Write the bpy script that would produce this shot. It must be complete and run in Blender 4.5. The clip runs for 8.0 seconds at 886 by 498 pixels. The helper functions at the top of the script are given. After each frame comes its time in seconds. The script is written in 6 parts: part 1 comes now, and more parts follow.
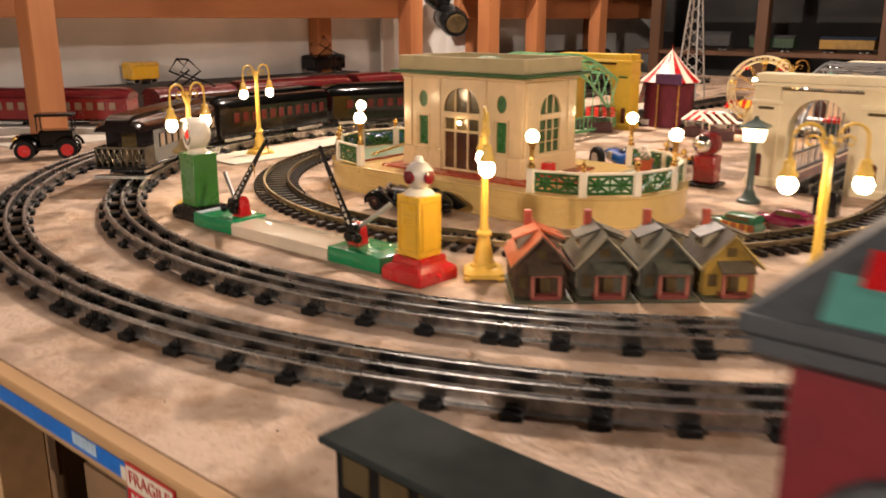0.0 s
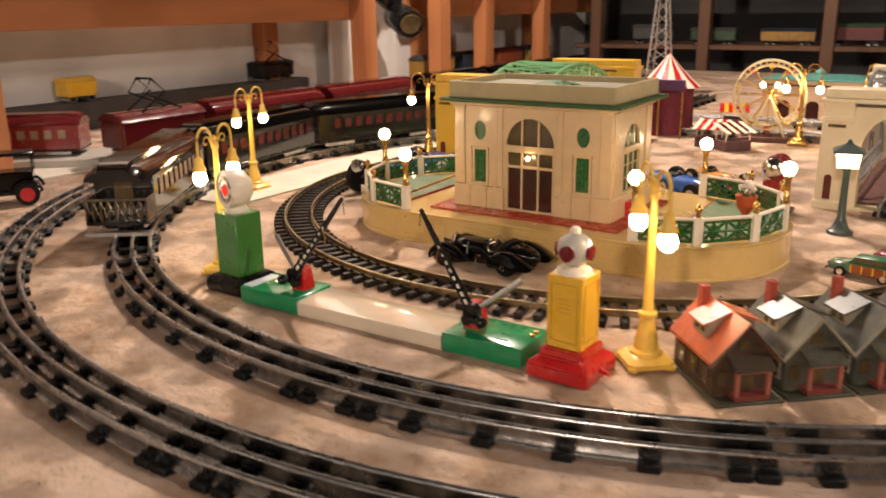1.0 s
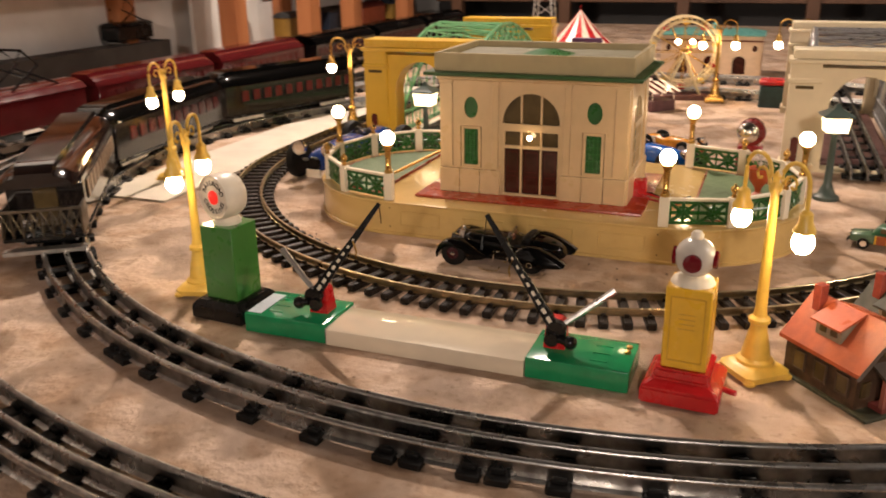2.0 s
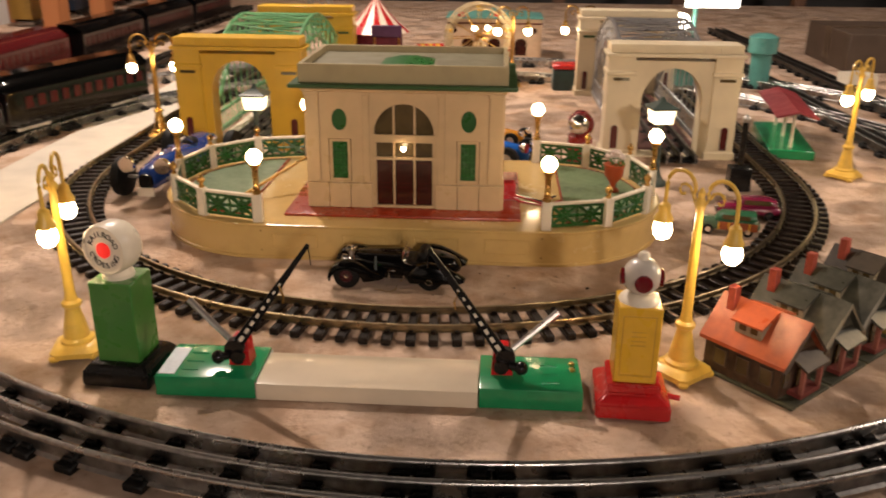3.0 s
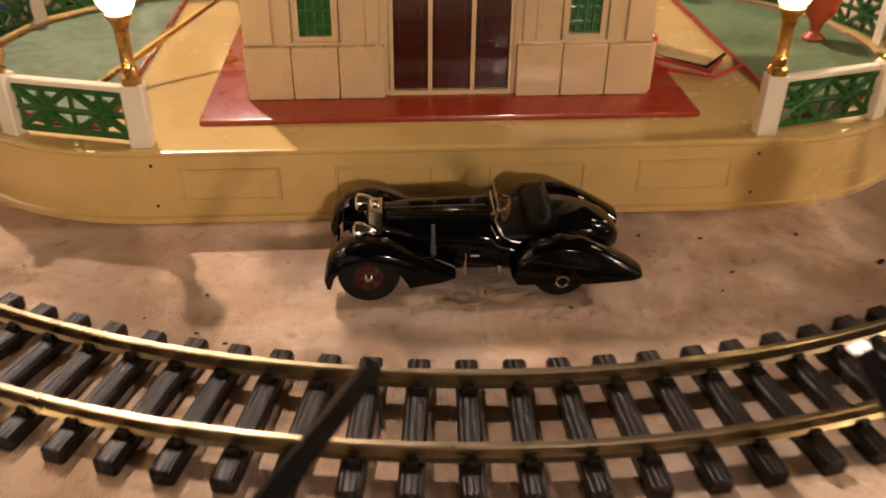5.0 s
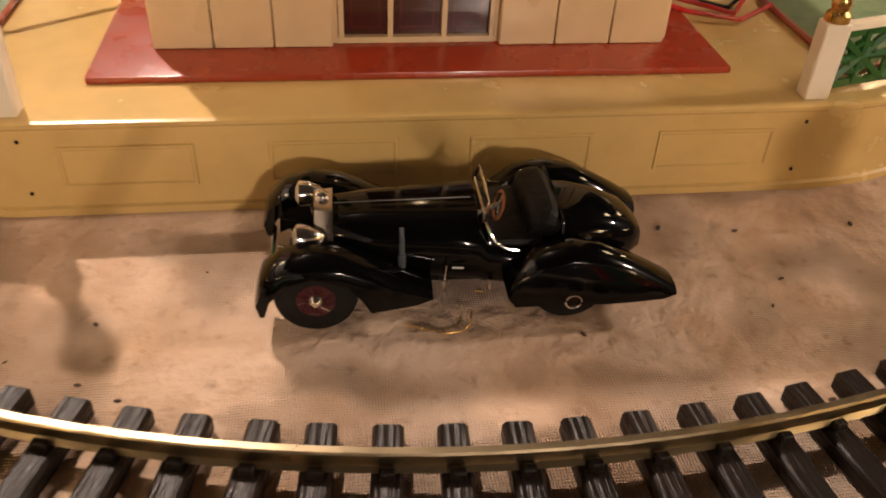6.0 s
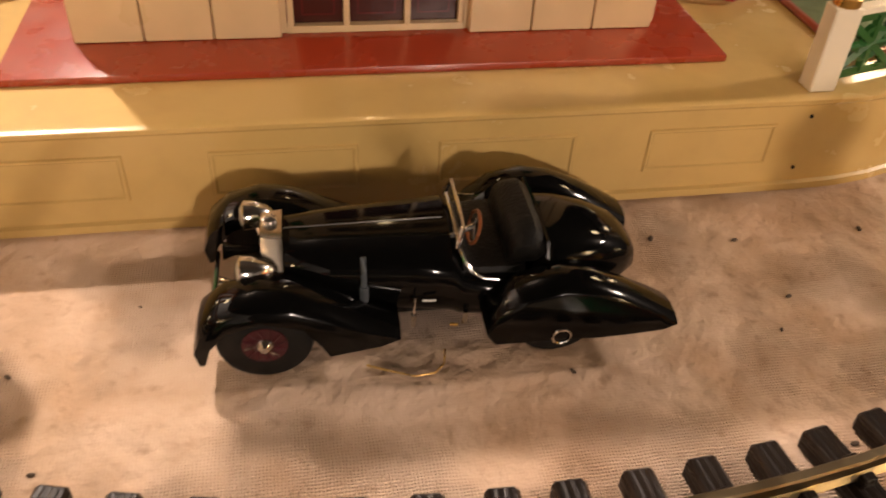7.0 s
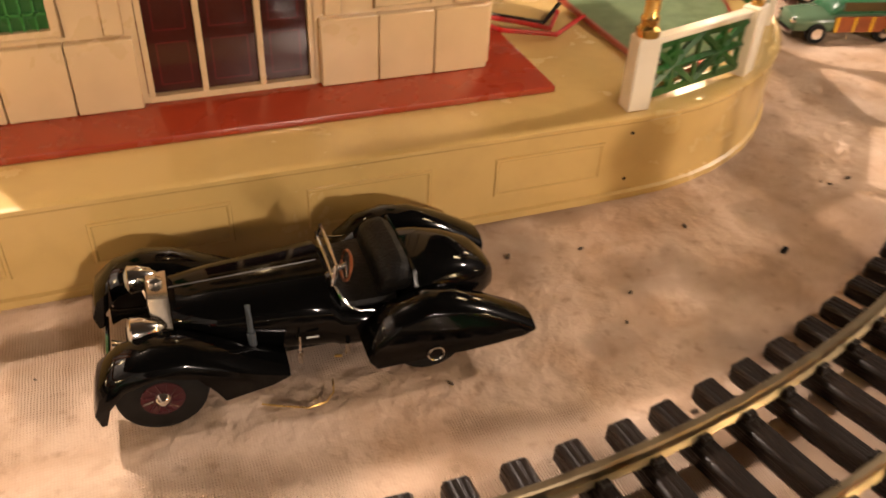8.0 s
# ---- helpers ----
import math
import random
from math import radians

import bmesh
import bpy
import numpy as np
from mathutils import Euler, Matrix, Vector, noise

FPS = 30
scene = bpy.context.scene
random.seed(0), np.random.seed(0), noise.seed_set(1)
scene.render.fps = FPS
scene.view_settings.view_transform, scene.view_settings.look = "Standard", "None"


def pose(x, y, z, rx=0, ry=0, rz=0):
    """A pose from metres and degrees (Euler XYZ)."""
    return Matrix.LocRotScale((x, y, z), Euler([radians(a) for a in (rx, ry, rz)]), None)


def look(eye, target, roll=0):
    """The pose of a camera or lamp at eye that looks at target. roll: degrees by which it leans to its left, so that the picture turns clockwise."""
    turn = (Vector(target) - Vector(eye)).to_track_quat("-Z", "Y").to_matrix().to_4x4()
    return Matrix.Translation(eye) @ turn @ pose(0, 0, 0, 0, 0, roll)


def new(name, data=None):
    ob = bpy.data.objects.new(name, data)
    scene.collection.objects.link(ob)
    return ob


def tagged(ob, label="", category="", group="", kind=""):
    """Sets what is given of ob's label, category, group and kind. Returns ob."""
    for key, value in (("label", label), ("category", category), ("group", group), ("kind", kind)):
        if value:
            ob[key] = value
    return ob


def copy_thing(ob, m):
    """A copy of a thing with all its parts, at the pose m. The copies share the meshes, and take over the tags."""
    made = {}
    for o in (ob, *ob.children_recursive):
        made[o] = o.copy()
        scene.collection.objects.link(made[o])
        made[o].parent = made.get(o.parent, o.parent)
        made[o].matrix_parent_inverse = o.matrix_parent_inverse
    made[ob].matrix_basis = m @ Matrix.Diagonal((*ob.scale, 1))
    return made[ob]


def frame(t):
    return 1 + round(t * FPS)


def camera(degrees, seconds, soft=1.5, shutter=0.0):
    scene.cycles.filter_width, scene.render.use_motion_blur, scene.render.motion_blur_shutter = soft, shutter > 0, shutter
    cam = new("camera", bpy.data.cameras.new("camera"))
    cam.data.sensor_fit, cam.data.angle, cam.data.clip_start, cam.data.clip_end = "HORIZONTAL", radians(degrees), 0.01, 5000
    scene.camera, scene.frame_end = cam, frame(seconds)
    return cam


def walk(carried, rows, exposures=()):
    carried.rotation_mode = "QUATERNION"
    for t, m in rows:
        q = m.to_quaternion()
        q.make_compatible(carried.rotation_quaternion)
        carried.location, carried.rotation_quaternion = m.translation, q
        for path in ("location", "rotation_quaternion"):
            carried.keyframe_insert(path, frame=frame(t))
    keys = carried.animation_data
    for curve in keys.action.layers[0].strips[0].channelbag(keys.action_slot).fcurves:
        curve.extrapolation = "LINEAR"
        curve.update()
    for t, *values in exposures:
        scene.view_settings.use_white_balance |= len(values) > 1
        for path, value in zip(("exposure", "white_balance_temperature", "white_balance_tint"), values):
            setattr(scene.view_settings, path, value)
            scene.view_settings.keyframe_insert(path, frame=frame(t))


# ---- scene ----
cam = camera(55.6, 8.0, soft=1.8, shutter=0.5)
PATH = [
    (0, (0.019, -0.036, 0.345), (-1.223, 1.438, -0.184), 0.1),
    (0.5, (-0.163, 0.009, 0.364), (-1.365, 1.512, -0.181), 0.2),
    (1, (-0.359, -0.02, 0.399), (-1.413, 1.587, -0.157), -0.8),
    (2.5, (-0.784, 0.018, 0.44), (-1.204, 1.839, -0.272), -0.2),
    (3, (-0.871, 0.016, 0.473), (-0.98, 1.872, -0.264), 0.5),
    (3.5, (-0.91, 0.154, 0.442), (-0.922, 1.993, -0.343), 1.7),
    (4, (-0.946, 0.345, 0.384), (-0.975, 2.146, -0.486), 2.2),
    (5.3, (-1.067, 0.696, 0.283), (-0.872, 2.335, -0.846), 1.6),
    (5.5, (-1.069, 0.719, 0.278), (-0.841, 2.333, -0.881), 2.6),
    (6, (-1.053, 0.771, 0.257), (-0.802, 2.345, -0.951), 3.0),
    (6.5, (-1.047, 0.809, 0.242), (-0.778, 2.348, -1.007), 3.2),
    (7, (-1.045, 0.825, 0.247), (-0.726, 2.337, -1.022), 3.6),
    (7.5, (-1.038, 0.834, 0.251), (-0.563, 2.321, -1.0), 4.4),
    (8, (-1.047, 0.797, 0.27), (-0.454, 2.285, -0.928), 2.8),
]
walk(cam, [(t, look(eye, target, roll)) for t, eye, target, roll in PATH],
     [(0, 0.12, 6200, 9), (1, -0.04, 6200, 9), (2.5, -0.38, 6250, 10), (3.5, -0.56, 6350, 11), (4, -0.62, 6400, 12), (5.4, -0.10, 6450, 12), (6.5, -0.04, 6450, 12), (7, 0.15, 6450, 11), (8, 0.35, 6400, 10)])

# ---- world, lamps of the room, exposure ----
world = bpy.data.worlds.new("world")
world.use_nodes = True
scene.world = world
world.node_tree.nodes["Background"].inputs[0].default_value = (0.9, 0.62, 0.4, 1)
world.node_tree.nodes["Background"].inputs[1].default_value = 0.004

# ---- materials ----
def surf(name, col, rough=0.5, metal=0.0, var=0.15, scale=60.0, bump=0.0, bscale=300.0, coat=0.0, col2=None, mask=(0.45, 0.65), stretch=(1, 1, 1), rand=0.0, emit=0.0, trans=0.0, spec=0.5, rvar=1.0):
    m = bpy.data.materials.new(name)
    m.use_nodes = True
    nt = m.node_tree
    b = nt.nodes["Principled BSDF"]
    b.inputs["Metallic"].default_value = metal
    b.inputs["Coat Weight"].default_value = coat
    b.inputs["Coat Roughness"].default_value = 0.08
    b.inputs["Transmission Weight"].default_value = trans
    b.inputs["Specular IOR Level"].default_value = spec
    tc = nt.nodes.new("ShaderNodeTexCoord")
    mp = nt.nodes.new("ShaderNodeMapping")
    mp.inputs["Scale"].default_value = stretch
    nt.links.new(tc.outputs["Object"], mp.inputs[0])
    n1 = nt.nodes.new("ShaderNodeTexNoise")
    n1.inputs["Scale"].default_value, n1.inputs["Detail"].default_value = scale, 5
    n2 = nt.nodes.new("ShaderNodeTexNoise")
    n2.inputs["Scale"].default_value, n2.inputs["Detail"].default_value = scale * 0.17, 3
    nt.links.new(mp.outputs[0], n1.inputs[0])
    nt.links.new(mp.outputs[0], n2.inputs[0])
    add = nt.nodes.new("ShaderNodeMath")
    add.operation = "ADD"
    nt.links.new(n1.outputs[0], add.inputs[0])
    nt.links.new(n2.outputs[0], add.inputs[1])
    fac = add.outputs[0]
    if rand:
        oi = nt.nodes.new("ShaderNodeObjectInfo")
        ma = nt.nodes.new("ShaderNodeMath")
        ma.operation, ma.inputs[1].default_value = "MULTIPLY_ADD", rand
        nt.links.new(oi.outputs["Random"], ma.inputs[0])
        nt.links.new(fac, ma.inputs[2])
        fac = ma.outputs[0]
    ramp = nt.nodes.new("ShaderNodeMapRange")
    ramp.inputs["From Min"].default_value, ramp.inputs["From Max"].default_value = 2 * mask[0], 2 * mask[1]
    nt.links.new(fac, ramp.inputs[0])
    mix = nt.nodes.new("ShaderNodeMix")
    mix.data_type = "RGBA"
    c2 = col2 or tuple(c * (1 - var * 2) for c in col)
    mix.inputs["A"].default_value = (*col, 1)
    mix.inputs["B"].default_value = (*c2, 1)
    nt.links.new(ramp.outputs[0], mix.inputs["Factor"])
    nt.links.new(mix.outputs["Result"], b.inputs["Base Color"])
    rr = nt.nodes.new("ShaderNodeMapRange")
    rr.inputs["From Min"].default_value, rr.inputs["From Max"].default_value = 0.7, 1.3
    rr.inputs["To Min"].default_value, rr.inputs["To Max"].default_value = max(rough - 0.08 * rvar, 0.02), min(rough + 0.12 * rvar, 1)
    nt.links.new(add.outputs[0], rr.inputs[0])
    nt.links.new(rr.outputs[0], b.inputs["Roughness"])
    if bump:
        n3 = nt.nodes.new("ShaderNodeTexNoise")
        n3.inputs["Scale"].default_value, n3.inputs["Detail"].default_value = bscale, 4
        nt.links.new(mp.outputs[0], n3.inputs[0])
        bp = nt.nodes.new("ShaderNodeBump")
        bp.inputs["Strength"].default_value, bp.inputs["Distance"].default_value = bump, 0.002
        nt.links.new(n3.outputs[0], bp.inputs["Height"])
        nt.links.new(bp.outputs[0], b.inputs["Normal"])
    if emit:
        b.inputs["Emission Color"].default_value = (*col, 1)
        b.inputs["Emission Strength"].default_value = emit
    return m


def glow(name, col, strength):
    m = bpy.data.materials.new(name)
    m.use_nodes = True
    b = m.node_tree.nodes["Principled BSDF"]
    b.inputs["Base Color"].default_value = (*col, 1)
    b.inputs["Emission Color"].default_value = (*col, 1)
    b.inputs["Emission Strength"].default_value = strength
    b.inputs["Roughness"].default_value = 0.2
    return m


def canvas(name):
    """Painted burlap over plywood: weave, lumps, dust and stains."""
    m = surf(name, (0.64, 0.485, 0.37), 0.85, var=0.16, scale=30, col2=(0.47, 0.335, 0.23), mask=(0.46, 0.66), spec=0.2)
    nt = m.node_tree
    b = nt.nodes["Principled BSDF"]
    tc = nt.nodes["Texture Coordinate"]
    heights = []
    for direction, sc in (("X", 250), ("Y", 225)):
        w = nt.nodes.new("ShaderNodeTexWave")
        w.bands_direction = direction
        w.inputs["Scale"].default_value, w.inputs["Distortion"].default_value = sc, 3.5
        w.inputs["Detail Scale"].default_value = 0.4
        nt.links.new(tc.outputs["Object"], w.inputs[0])
        heights.append(w.outputs["Fac"])
    big = nt.nodes.new("ShaderNodeTexNoise")
    big.inputs["Scale"].default_value, big.inputs["Detail"].default_value = 70, 6
    nt.links.new(tc.outputs["Object"], big.inputs[0])
    m1 = nt.nodes.new("ShaderNodeMath")
    m1.operation = "MULTIPLY"
    nt.links.new(heights[0], m1.inputs[0])
    nt.links.new(heights[1], m1.inputs[1])
    bare = nt.nodes.new("ShaderNodeTexNoise")
    bare.inputs["Scale"].default_value, bare.inputs["Detail"].default_value = 11, 3
    nt.links.new(tc.outputs["Object"], bare.inputs[0])
    show = nt.nodes.new("ShaderNodeMapRange")
    show.inputs["From Min"].default_value, show.inputs["From Max"].default_value = 0.44, 0.62
    show.inputs["To Max"].default_value = 1.5
    nt.links.new(bare.outputs[0], show.inputs[0])
    weave = nt.nodes.new("ShaderNodeMath")
    weave.operation = "MULTIPLY"
    nt.links.new(m1.outputs[0], weave.inputs[0])
    nt.links.new(show.outputs[0], weave.inputs[1])
    m2 = nt.nodes.new("ShaderNodeMath")
    m2.operation, m2.inputs[1].default_value = "MULTIPLY_ADD", 2.8
    nt.links.new(big.outputs[0], m2.inputs[0])
    nt.links.new(weave.outputs[0], m2.inputs[2])
    bp = nt.nodes.new("ShaderNodeBump")
    bp.inputs["Strength"].default_value, bp.inputs["Distance"].default_value = 0.9, 0.002
    col = b.inputs["Base Color"].links[0].from_socket
    for sc, det, lo, hi, tone, amount in ((7.0, 6, 0.5, 0.70, (0.38, 0.22, 0.12), 0.6), (19.0, 7, 0.50, 0.64, (0.42, 0.26, 0.15), 0.5), (130.0, 6, 0.60, 0.76, (0.26, 0.16, 0.09), 0.5), (38.0, 8, 0.60, 0.70, (0.30, 0.20, 0.13), 0.35)):
        st = nt.nodes.new("ShaderNodeTexNoise")
        st.inputs["Scale"].default_value, st.inputs["Detail"].default_value = sc, det
        nt.links.new(tc.outputs["Object"], st.inputs[0])
        mr = nt.nodes.new("ShaderNodeMapRange")
        mr.inputs["From Min"].default_value, mr.inputs["From Max"].default_value, mr.inputs["To Max"].default_value = lo, hi, amount
        nt.links.new(st.outputs[0], mr.inputs[0])
        mx = nt.nodes.new("ShaderNodeMix")
        mx.data_type = "RGBA"
        mx.inputs["B"].default_value = (*tone, 1)
        nt.links.new(mr.outputs[0], mx.inputs["Factor"])
        nt.links.new(col, mx.inputs["A"])
        col = mx.outputs["Result"]
    gap = nt.nodes.new("ShaderNodeMapRange")
    gap.inputs["From Min"].default_value, gap.inputs["From Max"].default_value = 0.0, 0.35
    gap.inputs["To Min"].default_value, gap.inputs["To Max"].default_value = 0.09, 0.0
    nt.links.new(m1.outputs[0], gap.inputs[0])
    thr = nt.nodes.new("ShaderNodeMix")
    thr.data_type = "RGBA"
    thr.inputs["B"].default_value = (0.24, 0.13, 0.07, 1)
    nt.links.new(gap.outputs[0], thr.inputs["Factor"])
    nt.links.new(col, thr.inputs["A"])
    nt.links.new(thr.outputs["Result"], b.inputs["Base Color"])
    nt.links.new(m2.outputs[0], bp.inputs["Height"])
    nt.links.new(bp.outputs[0], b.inputs["Normal"])
    return m


CANVAS = canvas("painted canvas")
CREAM = surf("cream enamel", (0.60, 0.43, 0.24), 0.32, var=0.06, scale=40, bump=0.05, bscale=90, coat=0.25)
TERRACE = surf("tan enamel", (0.60, 0.41, 0.15), 0.25, var=0.05, scale=60, bump=0.05, bscale=60, coat=0.5, rvar=0.25)
WHITE = surf("white enamel", (0.78, 0.70, 0.56), 0.35, var=0.06, scale=60)
GREEN = surf("green enamel", (0.035, 0.17, 0.035), 0.3, var=0.12, scale=80, coat=0.4)
DKGREEN = surf("dark green paint", (0.03, 0.085, 0.02), 0.4, var=0.15, scale=90)
GATEGREEN = surf("emerald enamel", (0.015, 0.26, 0.095), 0.19, var=0.1, scale=60, coat=0.3, rvar=0.4)
GRASS = surf("sage felt", (0.13, 0.19, 0.085), 0.6, var=0.14, scale=90, bump=0.4, bscale=900, coat=0.15)
REDBASE = surf("brick red enamel", (0.30, 0.035, 0.012), 0.25, var=0.08, scale=40, coat=0.5)
RED = surf("red enamel", (0.50, 0.012, 0.014), 0.25, var=0.08, scale=60, coat=0.5)
MAROON = surf("maroon enamel", (0.09, 0.012, 0.01), 0.2, var=0.15, scale=60, coat=0.4)
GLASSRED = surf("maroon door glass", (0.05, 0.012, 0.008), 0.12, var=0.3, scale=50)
GLASSDARK = surf("dark glass", (0.10, 0.07, 0.03), 0.08, var=0.3, scale=30)
YELLOW = surf("yellow enamel", (0.72, 0.42, 0.025), 0.3, var=0.06, scale=60, coat=0.35)
LAMPYEL = surf("lamp yellow", (0.78, 0.50, 0.08), 0.38, var=0.08, scale=90, coat=0.2)
BRIDGEYEL = surf("bridge yellow", (0.66, 0.40, 0.03), 0.38, var=0.07, scale=25)
BRIDGECREAM = surf("bridge ivory", (0.72, 0.62, 0.42), 0.38, var=0.06, scale=25)
BRASS = surf("brass", (0.62, 0.38, 0.11), 0.28, 1.0, var=0.15, scale=120)
RAILBRASS = surf("tarnished brass rail", (0.36, 0.285, 0.175), 0.33, 1.0, var=0.25, scale=60, stretch=(1, 1, 1))
STEEL = surf("tinplate rail", (0.50, 0.49, 0.47), 0.29, 1.0, var=0.3, scale=70)
DULLRAIL = surf("dull tinplate rail", (0.20, 0.19, 0.175), 0.42, 1.0, var=0.3, scale=70)
CHROME = surf("chrome", (0.80, 0.78, 0.74), 0.1, 1.0, var=0.05, scale=90)
TIN = surf("dull aluminium", (0.55, 0.53, 0.5), 0.35, 0.9, var=0.15, scale=120)
BLACKTIE = surf("black tinplate", (0.0035, 0.0033, 0.0032), 0.45, spec=0.25, var=0.2, scale=90)
TIE = surf("brown plastic tie", (0.017, 0.011, 0.008), 0.34, spec=0.2, var=0.3, scale=260, bump=0.8, bscale=420, stretch=(1, 0.07, 1), rand=0.25)
GLOSSBLACK = surf("black lacquer", (0.002, 0.002, 0.002), 0.045, var=0.1, scale=50, spec=0.22)
BLACK = surf("black enamel", (0.006, 0.006, 0.006), 0.22, var=0.2, scale=60, spec=0.4)
RUBBER = surf("black rubber", (0.007, 0.0066, 0.0062), 0.6, spec=0.2, var=0.2, scale=150)
LEATHER = surf("black leather", (0.004, 0.0036, 0.0033), 0.5, spec=0.2, var=0.2, scale=200, bump=0.3, bscale=700)
WOOD = surf("fir lumber", (0.40, 0.155, 0.055), 0.6, var=0.2, scale=9, col2=(0.24, 0.075, 0.022), stretch=(1, 1, 0.12), bump=0.1, bscale=60)
WOODX = surf("fir beam", (0.42, 0.165, 0.06), 0.6, var=0.2, scale=9, col2=(0.26, 0.085, 0.026), stretch=(1, 0.1, 1), bump=0.1, bscale=60)
PINE = surf("pine edge", (0.55, 0.33, 0.15), 0.6, var=0.15, scale=30, stretch=(0.1, 1, 1))
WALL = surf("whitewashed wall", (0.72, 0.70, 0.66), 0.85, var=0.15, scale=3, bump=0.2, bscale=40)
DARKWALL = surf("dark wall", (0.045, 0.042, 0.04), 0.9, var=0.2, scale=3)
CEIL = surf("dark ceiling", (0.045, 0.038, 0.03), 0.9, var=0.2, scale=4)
CONCRETE = surf("concrete floor", (0.16, 0.14, 0.12), 0.8, var=0.2, scale=6)
BULB = glow("lit bulb", (1.0, 0.72, 0.40), 80)
BULBDIM = glow("lit frosted globe", (1.0, 0.72, 0.40), 36)


# ---- mesh helpers ----
def loft(bm, rings, ring=True, caps=True, close=False):
    vs = [[bm.verts.new(p) for p in r] for r in rings]
    n = len(vs[0])
    pairs = list(zip(vs, vs[1:])) + ([(vs[-1], vs[0])] if close else [])
    for a, b in pairs:
        for i in range(n if ring else n - 1):
            j = (i + 1) % n
            try:
                bm.faces.new((a[i], a[j], b[j], b[i]))
            except ValueError:
                pass
    if caps and ring and not close:
        bm.faces.new(vs[0][::-1])
        bm.faces.new(vs[-1])
    return bm


def box(bm, x0, y0, z0, x1, y1, z1, bev=0.0, seg=1):
    made = bmesh.ops.create_cube(bm, size=1)["verts"]
    for v in made:
        v.co = Vector((x0 + (v.co.x + 0.5) * (x1 - x0), y0 + (v.co.y + 0.5) * (y1 - y0), z0 + (v.co.z + 0.5) * (z1 - z0)))
    if bev:
        edges = list({e for v in made for e in v.link_edges})
        bmesh.ops.bevel(bm, geom=edges, offset=bev, segments=seg, affect="EDGES", profile=0.5)
    return bm


def lathe(bm, prof, c=(0, 0, 0), seg=16, caps=True):
    c = Vector(c)
    return loft(bm, [[c + Vector((r * math.cos(2 * math.pi * k / seg), r * math.sin(2 * math.pi * k / seg), z)) for k in range(seg)] for r, z in prof], caps=caps)


def ball(bm, c, r, seg=14, sc=(1, 1, 1)):
    n = max(5, seg // 2)
    rings = []
    for i in range(n + 1):
        a = math.pi * (i / n) * 0.98 + math.pi * 0.01
        rings.append([(c[0] + sc[0] * r * math.sin(a) * math.cos(2 * math.pi * k / seg), c[1] + sc[1] * r * math.sin(a) * math.sin(2 * math.pi * k / seg), c[2] - sc[2] * r * math.cos(a)) for k in range(seg)])
    return loft(bm, rings)


def tube(bm, pts, r, seg=8, close=False, flat=1.0):
    pts = [Vector(p) for p in pts]
    rings, n = [], len(pts)
    rs = r if isinstance(r, (list, tuple)) else [r] * n
    for i, p in enumerate(pts):
        d = (pts[(i + 1) % n] if close or i < n - 1 else p) - (pts[i - 1] if close or i > 0 else p)
        d.normalize()
        up = Vector((0, 0, 1)) if abs(d.z) < 0.95 else Vector((1, 0, 0))
        s = d.cross(up).normalized()
        u = s.cross(d)
        rings.append([p + rs[i] * (math.cos(2 * math.pi * k / seg) * s + flat * math.sin(2 * math.pi * k / seg) * u) for k in range(seg)])
    return loft(bm, rings, close=close)


def cyl(bm, a, b, r0, r1=None, seg=12):
    return tube(bm, [a, b], [r0, r0 if r1 is None else r1], seg)


def prism(bm, poly, z0, z1):
    return loft(bm, [[(x, y, z0) for x, y in poly], [(x, y, z1) for x, y in poly]])


def wall_prism(bm, poly, y0, y1):
    """A shape drawn in x and z, made thick along y."""
    return loft(bm, [[(x, y0, z) for x, z in poly], [(x, y1, z) for x, z in poly]])


def arch(w, z0, zs, n=14, h=None):
    """An arched outline: width w, from z0 up to the springing zs, with a rise h."""
    h = w / 2 if h is None else h
    pts = [(-w / 2, z0), (w / 2, z0)]
    return pts + [(w / 2 * math.cos(math.pi * k / n), zs + h * math.sin(math.pi * k / n)) for k in range(n + 1)]


def oval(cx, cz, rx, rz, n=18):
    return [(cx + rx * math.cos(2 * math.pi * k / n), cz + rz * math.sin(2 * math.pi * k / n)) for k in range(n)]


def mesh_from(name, bm, mat, sharp=38):
    bmesh.ops.recalc_face_normals(bm, faces=bm.faces)
    me = bpy.data.meshes.new(name)
    bm.to_mesh(me)
    bm.free()
    me.polygons.foreach_set("use_smooth", [True] * len(me.polygons))
    me.set_sharp_from_angle(angle=radians(sharp))
    for m in mat if isinstance(mat, (list, tuple)) else [mat]:
        me.materials.append(m)
    return me


def part(name, bm, mat, parent=None, label="", sharp=38):
    ob = new(name, mesh_from(name, bm, mat, sharp))
    ob.parent = parent
    if label:
        ob["label"] = label
    return ob


def linked(name, me, parent, m, label=""):
    ob = new(name, me)
    ob.parent = parent
    ob.matrix_basis = m
    if label:
        ob["label"] = label
    return ob


def thing(name, label, category, x=0, y=0, z=0, rz=0, group="", kind=""):
    ob = new(name)
    ob.empty_display_size = 0.02
    ob.matrix_basis = pose(x, y, z, 0, 0, rz)
    return tagged(ob, label, category, group, kind)


def B():
    return bmesh.new()


def letters(text, size, mat, parent, m, name="lettering", depth=0.0003):
    """Raised lettering in the built-in font, turned into a mesh."""
    cu = bpy.data.curves.new(name, "FONT")
    cu.body, cu.size, cu.extrude, cu.align_x, cu.align_y = text, size, depth, "CENTER", "CENTER"
    tmp = bpy.data.objects.new(name, cu)
    me = bpy.data.meshes.new_from_object(tmp)
    bpy.data.objects.remove(tmp)
    me.materials.clear()
    me.materials.append(mat)
    return linked(name, me, parent, m)


